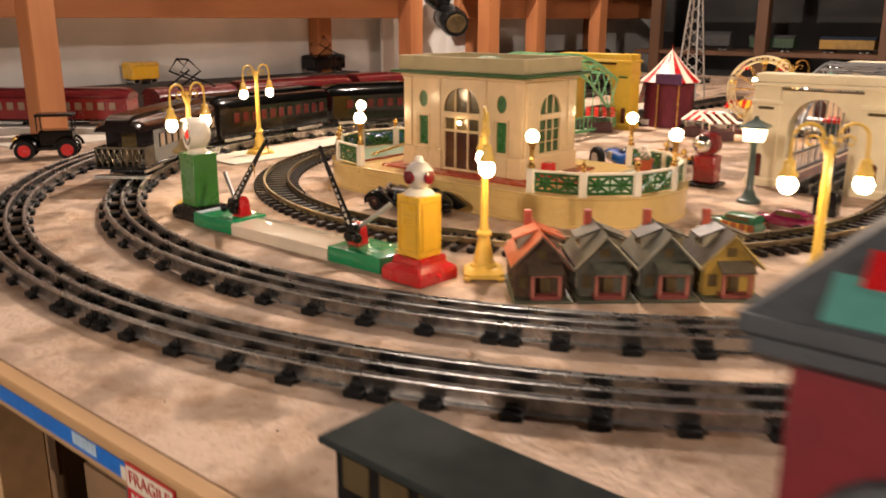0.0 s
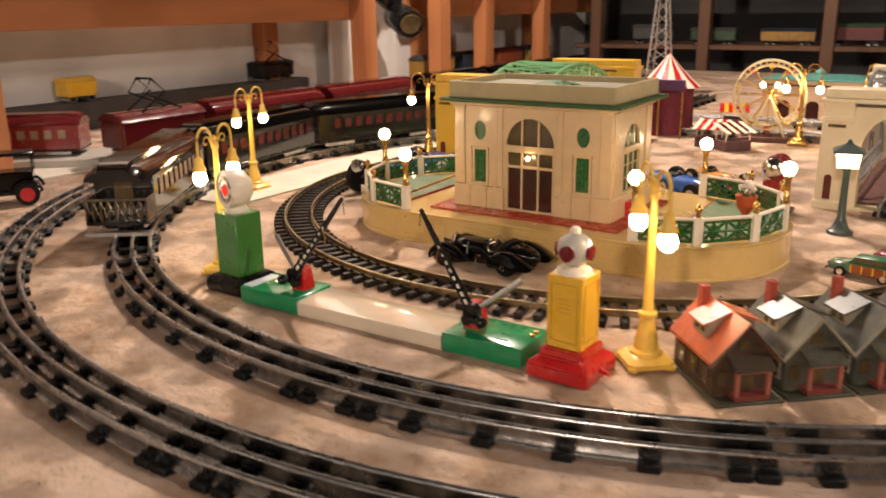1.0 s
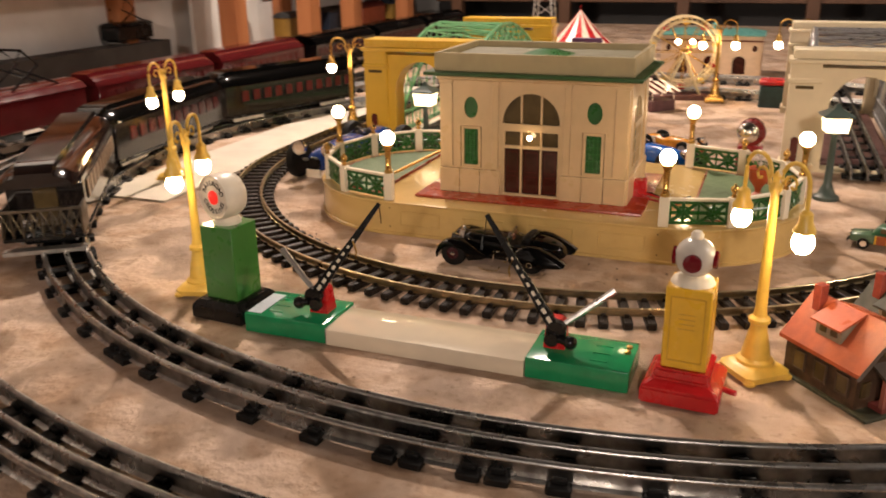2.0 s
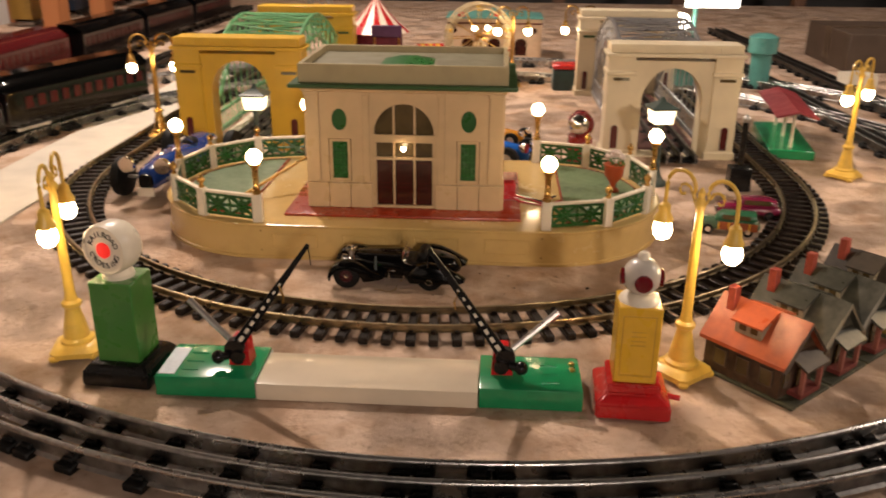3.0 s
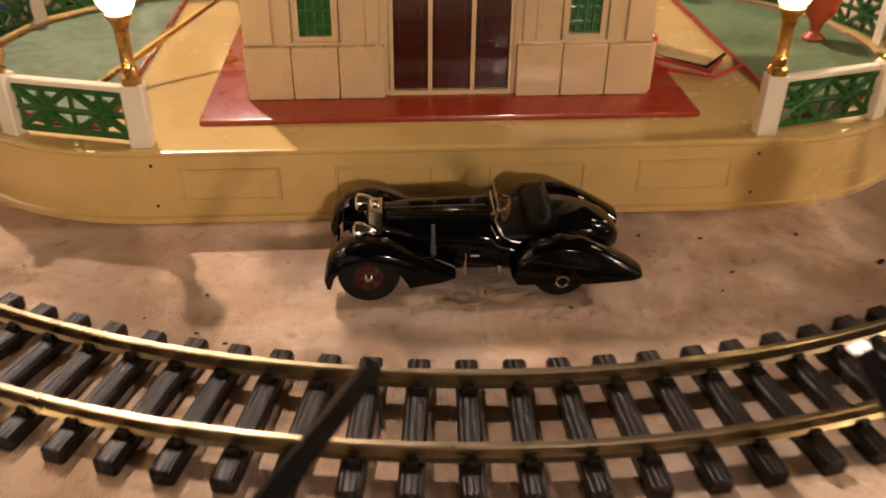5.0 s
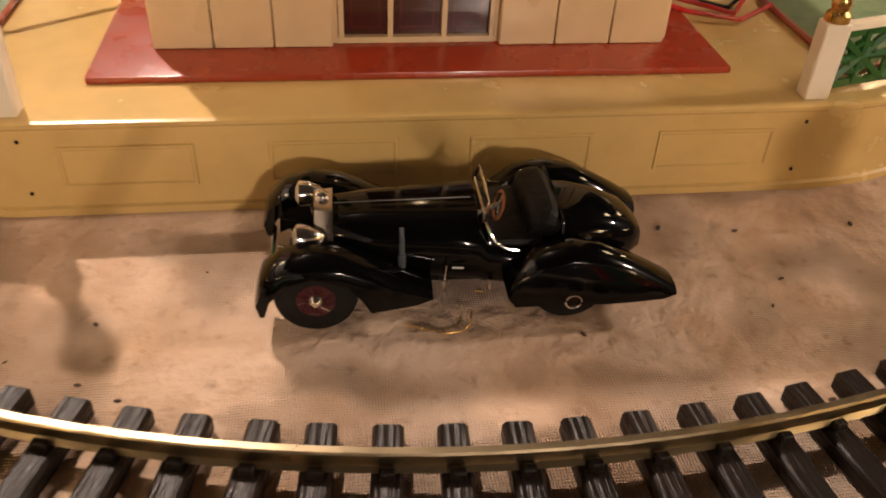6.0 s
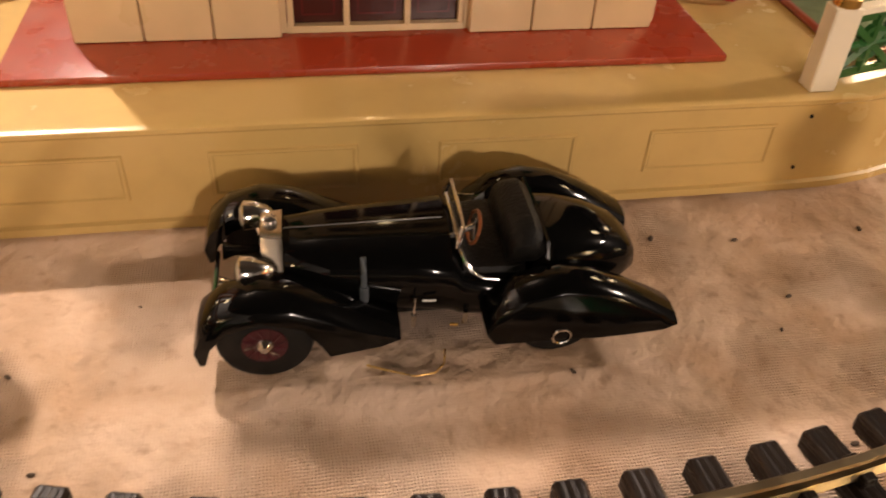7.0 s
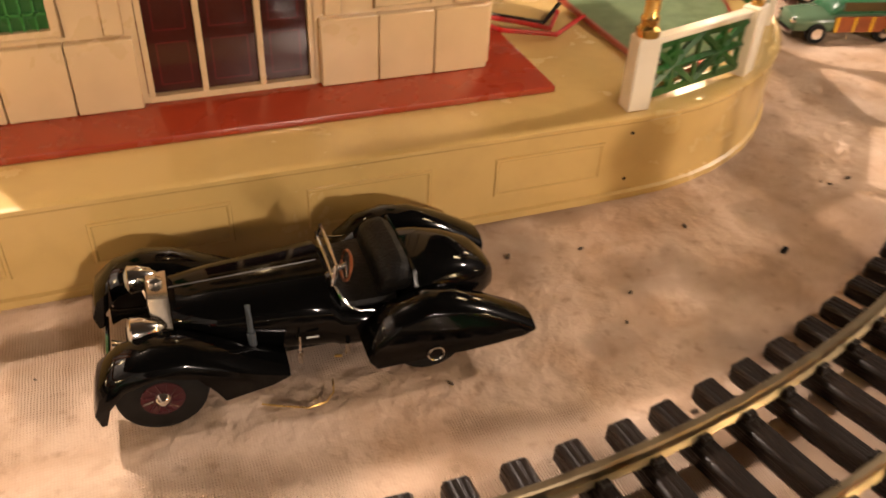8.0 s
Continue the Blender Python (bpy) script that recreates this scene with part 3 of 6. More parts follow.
for k in range(34):
    a, r = rnd.uniform(0, 6.28), rnd.uniform(0, 0.015)
    part("blossom", ball(B(), (r * math.cos(a), r * math.sin(a), 0.052 + rnd.uniform(0, 0.016) - r * 0.3), rnd.uniform(0.0026, 0.0046), 6), BLOSSOM, vase)
for k in range(24):
    a, r = rnd.uniform(0, 6.28), rnd.uniform(0.004, 0.017)
    part("leaf", ball(B(), (r * math.cos(a), r * math.sin(a), 0.046 + rnd.uniform(0, 0.012)), 0.0026, 5, (1, 1, 0.5)), GREEN, vase)


# ---- crossing gates and ramp ----
def gate(s, x, label):
    g = thing("crossing_gate", label, "toy crossing gate", x, 0.8, 0, group="crossing gates")
    part("base", box(B(), -0.0535, -0.036, 0, 0.0535, 0.037, 0.0235, 0.0018, 2), GATEGREEN, g, "emerald green base")
    bm = B()
    for k in range(3):
        box(bm, -s * 0.02 - 0.009, -0.02 + 0.018 * k - 0.0008, 0.0235, -s * 0.02 + 0.009, -0.02 + 0.018 * k + 0.0008, 0.0243)
    part("rib", bm, GATEGREEN, g)
    hx = s * 0.03
    bm = loft(B(), [[(hx + a * w, 0.004 + b * d, z) for a, b in ((-1, -1), (1, -1), (1, 1), (-1, 1))] for w, d, z in ((0.0115, 0.011, 0.0235), (0.0088, 0.009, 0.052), (0.006, 0.006, 0.056))])
    part("housing", bm, RED, g, "red gate housing")
    p0, p1 = Vector((hx - s * 0.003, -0.010, 0.046)), Vector((hx + s * 0.078, 0.004, 0.160))
    d = (p1 - p0).normalized()
    side = Vector((-d.z * s, 0, d.x * s))
    bm = loft(B(), [[p + side * w + Vector((0, -0.0016, 0)), p - side * w + Vector((0, -0.0016, 0)), p - side * w + Vector((0, 0.0016, 0)), p + side * w + Vector((0, 0.0016, 0))] for p, w in ((p0 - d * 0.012, 0.006), (p0, 0.0065), (p0.lerp(p1, 0.5), 0.0042), (p1, 0.0022))])
    arm = part("arm", bm, BLACK, g, "black lattice arm with white slots")
    for k in range(8):
        q, w = p0.lerp(p1, 0.1 + 0.075 * k), 0.0021 - 0.00015 * k
        bm = loft(B(), [[q + (d * a + side * b) * w + Vector((0, y, 0)) for a, b in ((-1.6, -1), (1.6, -1), (1.6, 1), (-1.6, 1))] for y in (-0.0021, 0.0021)])
        part("slot", bm, WHITE, arm, "white painted slot")
    part("hanger", tube(B(), [p0.lerp(p1, 0.62) + Vector((0, -0.002, 0)), p0.lerp(p1, 0.62) + Vector((s * 0.004, -0.002, -0.012)), p0.lerp(p1, 0.62) + Vector((s * 0.003, -0.002, -0.02))], 0.001, 6), BRASS, arm, "small red lamp hanger")
    part("tip_wire", cyl(B(), p1, p1 + Vector((s * 0.002, 0, -0.022)), 0.0006, seg=5), BLACK, arm)
    q0, q1 = p0 + Vector((0, 0.006, 0)), p0 + Vector((-s * 0.054, 0.026, 0.042))
    part("counter_arm", cyl(B(), q0, q1, 0.0030, 0.0040, 8), TIN, g, "dull silver counter arm")
    bm = B()
    cyl(bm, p0 + Vector((0, -0.004, 0)), p0 + Vector((0, 0.006, 0)), 0.0105, seg=16)
    cyl(bm, p0 + Vector((s * 0.004, -0.007, -0.009)), p0 + Vector((s * 0.004, -0.002, -0.009)), 0.0075, seg=14)
    cyl(bm, p0 + Vector((-s * 0.004, -0.005, -0.006)), p0 + Vector((-s * 0.015, -0.006, -0.008)), 0.0045, 0.005, 12)
    ball(bm, p0 + Vector((-s * 0.0165, -0.006, -0.0085)), 0.0074, 12)
    part("counterweight", bm, BLACK, g, "black counterweight")
    for y in (-0.004, 0.008) if s < 0 else ():
        part("screw", lathe(B(), [(0.0032, 0.0235), (0.0032, 0.026), (0.0022, 0.0265)], (-s * 0.045, y + 0.012, 0), 8), BRASS, g)
    return g


g1 = gate(1, -1.1635, "emerald green crossing gate with raised black arm")
part("label_plate", box(B(), -0.0515, -0.031, 0.0236, -0.0335, 0.026, 0.0242), surf("pale blue paper", (0.50, 0.56, 0.60), 0.4, var=0.08, scale=200), g1, "pale bluish paper label")
gate(-1, -0.8235, "emerald green crossing gate with raised black arm")
ramp = thing("crossing_ramp", "cream road plate between the crossing gates", "toy road", -0.9935, 0.8, 0)
bm = loft(B(), [[(-0.1155, y, 0), (-0.1155, y, z), (0.1155, y, z), (0.1155, y, 0)] for y, z in ((-0.036, 0.0165), (-0.035, 0.018), (-0.03, 0.0185), (0.0, 0.0205), (0.03, 0.0195), (0.036, 0.015))])
part("kerb", box(B(), -0.1155, 0.0362, 0, 0.1155, 0.0392, 0.012, 0.0008), WHITE, ramp)
part("joint_plate", box(B(), -0.1165, -0.0362, 0, -0.1155, 0.036, 0.0195), TIN, ramp)
part("roadway", bm, surf("road cream enamel", (0.70, 0.60, 0.45), 0.1, var=0.05, scale=30, coat=0.5, rvar=0.3), ramp)


# ---- railroad crossing sign and crossing signal ----
sign = thing("crossing_sign", "green box post with a round white railroad crossing sign", "toy sign", -1.262, 0.812, 0, -4)
bm = loft(B(), [[(a * w, b * w, z) for a, b in ((-1, -1), (1, -1), (1, 1), (-1, 1))] for w, z in ((0.038, 0), (0.038, 0.014), (0.036, 0.019), (0.029, 0.025))])
bmesh.ops.bevel(bm, geom=list(bm.edges), offset=0.002, segments=2, affect="EDGES")
part("base", bm, BLACK, sign, "glossy black base")
part("box_post", box(B(), -0.0235, -0.0235, 0.024, 0.0235, 0.0235, 0.116, 0.0012), surf("leaf green enamel", (0.05, 0.19, 0.03), 0.3, var=0.08, scale=60, coat=0.3), sign, "leaf green box")
part("neck", lathe(B(), [(0.017, 0.116), (0.017, 0.12), (0.012, 0.126), (0.014, 0.13)], seg=16), WHITE, sign)
head = part("sign_head", tube(B(), [(0, -0.016, 0), (0, -0.012, 0), (0, 0.006, 0), (0, 0.014, 0), (0, 0.021, 0), (0, 0.025, 0)], [0.0265, 0.028, 0.0275, 0.024, 0.015, 0.004], 28), WHITE, sign, "white drum-shaped sign head")
head.matrix_basis = pose(0, 0, 0.150, 0, 0, -14)
# the lens is only glossy red; a slight glow is added to brighten it
part("red_lens", tube(B(), [(0, -0.0155, 0), (0, -0.0175, 0), (0, -0.0185, 0)], [0.0085, 0.0085, 0.005], 20), glow("glossy red lens with added glow", (0.9, 0.03, 0.02), 0.7), head, "round red lens")
bm = tube(B(), [(0.0255 * math.cos(a), -0.0165, 0.0255 * math.sin(a)) for a in [2 * math.pi * k / 32 for k in range(32)]], 0.0016, 6, close=True)
part("rim", bm, WHITE, head)
for word, a0, step, sgn in (("RAILROAD", 158, -19.4, 1), ("CROSSING", 202, 19.4, -1)):
    for i, ch in enumerate(word):
        a = radians(a0 + step * i)
        tilt = math.degrees(a) - 90 if sgn > 0 else math.degrees(a) + 90
        m = pose(0.0172 * math.cos(a), -0.0163, 0.0172 * math.sin(a)) @ pose(0, 0, 0, 0, -tilt, 0) @ pose(0, 0, 0, 90)
        letters(ch, 0.0088, BLACK, head, m, "letter")

signal = thing("crossing_signal", "yellow box signal on a red base with white lamp head", "toy signal", -0.719, 0.79, 0, -3)
bm = loft(B(), [[(a * w, b * w, z) for a, b in ((-1, -1), (1, -1), (1, 1), (-1, 1))] for w, z in ((0.0375, 0), (0.0375, 0.016), (0.034, 0.02), (0.0265, 0.024), (0.0265, 0.034))])
bmesh.ops.bevel(bm, geom=list(bm.edges), offset=0.0018, segments=2, affect="EDGES")
part("base", bm, RED, signal, "red stepped base")
bx = part("box_post", box(B(), -0.0215, -0.0215, 0.034, 0.0215, 0.0215, 0.118, 0.0012), YELLOW, signal, "yellow box")
bm = B()
for b in ((-0.0165, 0.042, 0.0165, 0.0432), (-0.0165, 0.108, 0.0165, 0.1092), (-0.0165, 0.042, -0.0153, 0.1092), (0.0153, 0.042, 0.0165, 0.1092)):
    box(bm, b[0], -0.0222, b[1], b[2], -0.021, b[3])
    box(bm, 0.021, b[0], b[1], 0.0222, b[2], b[3])
for k in range(4):
    box(bm, -0.0075, -0.0219, 0.076 + 0.005 * k, 0.0075, -0.0212, 0.0772 + 0.005 * k)
# strips take a darker copy of the box yellow: edge shade put into colour
part("moulding", bm, surf("shaded yellow", (0.55, 0.30, 0.02), 0.35, var=0.06), bx)
part("lid", lathe(B(), [(0.021, 0.118), (0.019, 0.122), (0.012, 0.126)], seg=18), WHITE, signal)
hd = part("lamp_head", ball(B(), (0, 0, 0.1435), 0.0195, 20), surf("pale grey plastic", (0.52, 0.48, 0.42), 0.25, var=0.08, coat=0.3), signal, "white round lamp head")
part("cap_knob", lathe(B(), [(0.006, 0.162), (0.006, 0.166), (0.004, 0.169)], seg=10), WHITE, hd)
for ax in ((0, -1), (1, 0), (0, 1), (-1, 0)):
    lens = part("lens", tube(B(), [(ax[0] * r, ax[1] * r, 0.1425) for r in (0.0165, 0.0205, 0.0215)], [0.0088, 0.0088, 0.006], 18), surf("red lens glass", (0.13, 0.004, 0.008), 0.1, var=0.1), hd, "dark red lens")
part("terminal", cyl(B(), (0.0375, -0.004, 0.012), (0.05, -0.008, 0.012), 0.003, seg=8), RED, signal)


# ---- boulevard lamps ----
def boulevard_lamp(metal):
    t = thing("street_lamp", "yellow twin-arm toy street lamp with lit bulbs", "toy street lamp", group="twin-arm street lamps")
    bm = B()
    for a in (45, 135, 225, 315):
        c, s = math.cos(radians(a)), math.sin(radians(a))
        ball(bm, (0.031 * c, 0.031 * s, 0.004), 0.0058, 8, (1.2, 1.2, 0.7))
    loft(bm, [[(a * w, b * w, z) for a, b in ((-1, -0.75), (-0.75, -1), (0.75, -1), (1, -0.75), (1, 0.75), (0.75, 1), (-0.75, 1), (-1, 0.75))] for w, z in ((0.027, 0.004), (0.027, 0.010), (0.022, 0.014), (0.019, 0.016))])
    part("base", bm, metal, t)
    part("column", lathe(B(), [(0.019, 0.015), (0.0185, 0.019), (0.0145, 0.022), (0.0135, 0.030), (0.0085, 0.054), (0.0082, 0.058), (0.0108, 0.060), (0.0108, 0.064), (0.0072, 0.067), (0.0058, 0.075), (0.0042, 0.195), (0.0062, 0.198), (0.0062, 0.202), (0.003, 0.207), (0.0042, 0.212), (0.001, 0.217)], seg=14), metal, t)
    for s in (-1, 1):
        pts = [(s * 0.003, 0, 0.193), (s * 0.010, 0, 0.208)]
        pts += [(s * (0.026 - 0.018 * math.cos(radians(a))), 0, 0.212 + 0.018 * math.sin(radians(a))) for a in range(0, 181, 20)]
        pts += [(s * 0.0445, 0, 0.196), (s * 0.0445, 0, 0.187)]
        arm = part("arm", tube(B(), pts, 0.0022, 7), metal, t)
        pts = [(s * (0.022 - (0.011 - 0.0012 * k) * math.cos(radians(40 * k))), 0, 0.208 + (0.011 - 0.0012 * k) * math.sin(radians(40 * k))) for k in range(9)]
        part("scroll", tube(B(), pts, 0.0015, 6), metal, arm)
        part("socket", lathe(B(), [(0.003, 0.190), (0.0062, 0.187), (0.007, 0.178), (0.0105, 0.172), (0.0105, 0.169)], (s * 0.0445, 0, 0), 12), metal, arm)
        part("bulb", ball(B(), (s * 0.0445, 0, 0.159), 0.0105, 12, (1, 1, 1.15)), BULB, arm, "lit round bulb")
    return t


lampy = boulevard_lamp(LAMPYEL)
lampy.matrix_basis = pose(-0.655, 0.851, 0, 0, 0, -50)
for x, y, a in ((-1.341, 0.851, 104), (-1.755, 1.327, 95), (-0.18, 1.652, 45), (-0.262, 0.99, 40)):
    copy_thing(lampy, pose(x, y, 0, 0, 0, a))
lampg = boulevard_lamp(BRASS)
lampg["label"] = "brass twin-arm toy street lamp with lit bulbs"
lampg.matrix_basis = pose(-1.62, 1.84, 0, 0, 0, 20)
for x, y, a in ((-0.82, 2.55, 5), (-0.62, 2.6, 0)):
    copy_thing(lampg, pose(x, y, 0, 0, 0, a))


def lantern():
    t = thing("platform_lantern", "grey-green square lantern on a post, lit", "toy street lamp", group="square lanterns")
    gm = surf("grey green enamel", (0.06, 0.085, 0.075), 0.35, var=0.1, scale=60)
    part("post", lathe(B(), [(0.022, 0), (0.022, 0.006), (0.015, 0.010), (0.010, 0.022), (0.007, 0.03), (0.0052, 0.11), (0.008, 0.116), (0.008, 0.12)], seg=14), gm, t)
    part("lit_box", loft(B(), [[(a * w, b * w, z) for a, b in ((-1, -1), (1, -1), (1, 1), (-1, 1))] for w, z in ((0.017, 0.12), (0.02, 0.146))]), glow("lit lantern glass", (1.0, 0.75, 0.42), 5), t, "lit frosted panes")
    part("roof", loft(B(), [[(a * w, b * w, z) for a, b in ((-1, -1), (1, -1), (1, 1), (-1, 1))] for w, z in ((0.025, 0.146), (0.025, 0.149), (0.006, 0.16), (0.002, 0.168))]), gm, t)
    return t


lan = lantern()
lan.matrix_basis = pose(-0.560, 1.575, 0, 0, 0, 10)
copy_thing(lan, pose(-1.335, 1.62, 0, 0, 0, 0))


# ---- bungalows ----
DORMER = surf("ivory dormer litho", (0.30, 0.26, 0.18), 0.45, var=0.2, scale=160)


def bungalow(wall_mat, roof_mat, trim_mat, label, i):
    u = Vector((0.743, 0.669, 0))
    o = Vector((-0.562, 0.795, 0)) + u * (0.0805 * i)
    h = thing("toy_bungalow", label, "model house", o.x, o.y, 0, 42, group="row of bungalows")
    W, D, E, R = 0.066, 0.1, 0.045, 0.082
    part("lot_base", box(B(), -0.004, -0.016, 0, W + 0.006, D + 0.004, 0.004, 0.001), surf("lot green " + str(i), (0.055, 0.055, 0.028), 0.6, var=0.2, scale=80), h, "dark painted lot base")
    part("wall", wall_prism(B(), [(0, 0.004), (W, 0.004), (W, E), (W / 2, R), (0, E)], 0.004, D - 0.004), wall_mat, h)
    for s in (-1, 1):
        xe, ze = W / 2 + s * (W / 2 + 0.005), E - 0.005
        bm = loft(B(), [[(W / 2, y, R + 0.004), (W / 2, y, R), (xe, y, ze), (xe, y, ze + 0.004)] for y in (-0.004, D + 0.002)])
        part("roof_slope", bm, roof_mat, h)
        y0, y1 = D * 0.32, D * 0.7
        xa, xb = W / 2 + s * 0.006, W / 2 + s * 0.027
        bm = loft(B(), [[(xa, y, 0.082), (xb, y, 0.0735), (xb, y, 0.0575), (xa, y, 0.072)] for y in (y0 + 0.003, y1 - 0.003)])
        dm = part("dormer", bm, DORMER, h, "dormer with small windows")
        bm = loft(B(), [[(W / 2 + s * 0.002, y, 0.086), (xb + s * 0.006, y, 0.0735), (xb + s * 0.006, y, 0.0715), (W / 2 + s * 0.002, y, 0.083)] for y in (y0, y1)])
        part("dormer_roof", bm, roof_mat, dm)
        for k in range(2):
            yc = y0 + (y1 - y0) * (0.32 + 0.36 * k)
            part("dormer_window", box(B(), min(xb, xb + s * 0.0008), yc - 0.004, 0.062, max(xb, xb + s * 0.0008), yc + 0.004, 0.0705), GLASSDARK, dm)
        for k in range(3):
            yc = D * (0.2 + 0.28 * k)
            xw = 0 if s < 0 else W
            w = part("window", box(B(), xw - 0.0012, yc - 0.007, 0.015, xw + 0.0012, yc + 0.007, 0.033), GLASSDARK, h)
            bm = B()
            for b in ((yc - 0.0085, 0.0135, yc - 0.0065, 0.0345), (yc + 0.0065, 0.0135, yc + 0.0085, 0.0345), (yc - 0.0065, 0.0135, yc + 0.0065, 0.0155), (yc - 0.0065, 0.0325, yc + 0.0065, 0.0345)):
                box(bm, xw - 0.0018, b[0], b[1], xw + 0.0018, b[2], b[3])
            part("window_trim", bm, trim_mat, w)
    bm = B()
    tube(bm, [(-0.008, -0.0035, E - 0.005), (W / 2, -0.0035, R + 0.001), (W + 0.008, -0.0035, E - 0.005)], 0.0022, 4)
    part("barge_board", bm, trim_mat, h)
    part("gable_window", box(B(), W / 2 - 0.006, 0.0028, 0.055, W / 2 + 0.006, 0.0042, 0.066), GLASSDARK, h)
    px0, px1 = W * 0.28, W * 0.86
    porch = part("porch", box(B(), px0, -0.012, 0.004, px1, 0.004, 0.009), surf("porch red " + str(i), (0.20, 0.04, 0.03), 0.5, var=0.15), h, "red brick porch")
    for x in (px0 + 0.002, px1 - 0.002):
        part("porch_pillar", box(B(), x - 0.0022, -0.012, 0.009, x + 0.0022, -0.0076, 0.036), surf("porch post " + str(i), (0.30, 0.10, 0.07), 0.5, var=0.12), porch)
    part("porch_beam", box(B(), px0, -0.0122, 0.034, px1, -0.0074, 0.0385), surf("porch trim " + str(i), (0.34, 0.11, 0.08), 0.5, var=0.1), porch)
    bm = loft(B(), [[(px0 - 0.003, y, z), (px1 + 0.003, y, z), (px1 + 0.003, y, z + 0.0025), (px0 - 0.003, y, z + 0.0025)] for y, z in ((-0.016, 0.037), (0.004, 0.047))])
    part("porch_roof", bm, roof_mat if i else surf("brown porch roof", (0.06, 0.04, 0.025), 0.45, var=0.2), porch)
    part("front_door", box(B(), W * 0.48, 0.002, 0.009, W * 0.68, 0.0042, 0.033), GLASSDARK, h)
    part("front_window", box(B(), W * 0.08, 0.002, 0.016, W * 0.24, 0.0042, 0.032), GLASSDARK, h)
    part("chimney", box(B(), 0.020, D - 0.020, 0.05, 0.030, D - 0.010, 0.099, 0.0006), surf("chimney red " + str(i), (0.33, 0.055, 0.03), 0.5, var=0.15, scale=150), h, "red chimney")
    return h


bungalow(surf("brown litho wall", (0.07, 0.038, 0.02), 0.5, var=0.3, scale=120), surf("orange litho roof", (0.45, 0.10, 0.036), 0.32, var=0.2, scale=90, col2=(0.33, 0.07, 0.03), bump=0.1), surf("tan trim", (0.07, 0.045, 0.027), 0.5, var=0.1), "brown tin bungalow with orange roof and dormer", 0)
ROOFG = surf("grey green litho roof", (0.045, 0.045, 0.033), 0.35, var=0.25, scale=90, col2=(0.10, 0.095, 0.07))
bungalow(surf("grey litho wall", (0.085, 0.08, 0.055), 0.5, var=0.3, scale=120), ROOFG, surf("ivory trim", (0.26, 0.23, 0.16), 0.45, var=0.15), "grey tin bungalow with ivory trim and red porch", 1)
bungalow(surf("grey green litho wall", (0.07, 0.075, 0.055), 0.5, var=0.3, scale=120), ROOFG, surf("pale trim", (0.25, 0.23, 0.18), 0.45, var=0.15), "grey tin bungalow with pale trim and red porch", 2)
bungalow(surf("yellow litho wall", (0.36, 0.23, 0.04), 0.45, var=0.2, scale=120), surf("brown grey roof", (0.065, 0.052, 0.038), 0.4, var=0.25, scale=90), surf("mustard trim", (0.30, 0.21, 0.06), 0.45, var=0.15), "yellow tin bungalow with grey-brown roof", 3)


# ---- black roadster ----
def superring(x, hw, zb, zt, n=18, e=2.6):
    c, h = (zb + zt) / 2, (zt - zb) / 2
    out = []
    for k in range(n):
        a = 2 * math.pi * k / n
        ca, sa = math.cos(a), math.sin(a)
        out.append((x, hw * math.copysign(abs(ca) ** (2 / e), ca), c + h * math.copysign(abs(sa) ** (2 / e), sa)))
    return out


def wheel(parent, x, y, r, w, rim_mat, s):
    wl = part("wheel", tube(B(), [(x, y + s * d, r) for d in (-w / 2, -w / 2 + 0.0012, -w * 0.2, w * 0.2, w / 2 - 0.0012, w / 2)], [r * 0.78, r * 0.95, r, r, r * 0.95, r * 0.78], 28), RUBBER, parent, "black rubber tyre")
    part("rim", tube(B(), [(x, y + s * d, r) for d in (w * 0.4, w * 0.53, w * 0.51)], [r * 0.46, r * 0.46, r * 0.37], 24), rim_mat, wl)
    part("hub_cap", tube(B(), [(x, y + s * d, r) for d in (w * 0.5, w * 0.62, w * 0.75)], [r * 0.19, r * 0.16, r * 0.07], 14), CHROME, wl, "chrome hub cap")
    bm = B()
    for k in range(12):
        a = 2 * math.pi * k / 12
        cyl(bm, (x + r * 0.2 * math.cos(a), y + s * w * 0.56, r + r * 0.2 * math.sin(a)), (x + r * 0.42 * math.cos(a + 0.2), y + s * w * 0.53, r + r * 0.42 * math.sin(a + 0.2)), 0.0004, seg=4)
    part("spokes", bm, rim_mat, wl)
    return wl


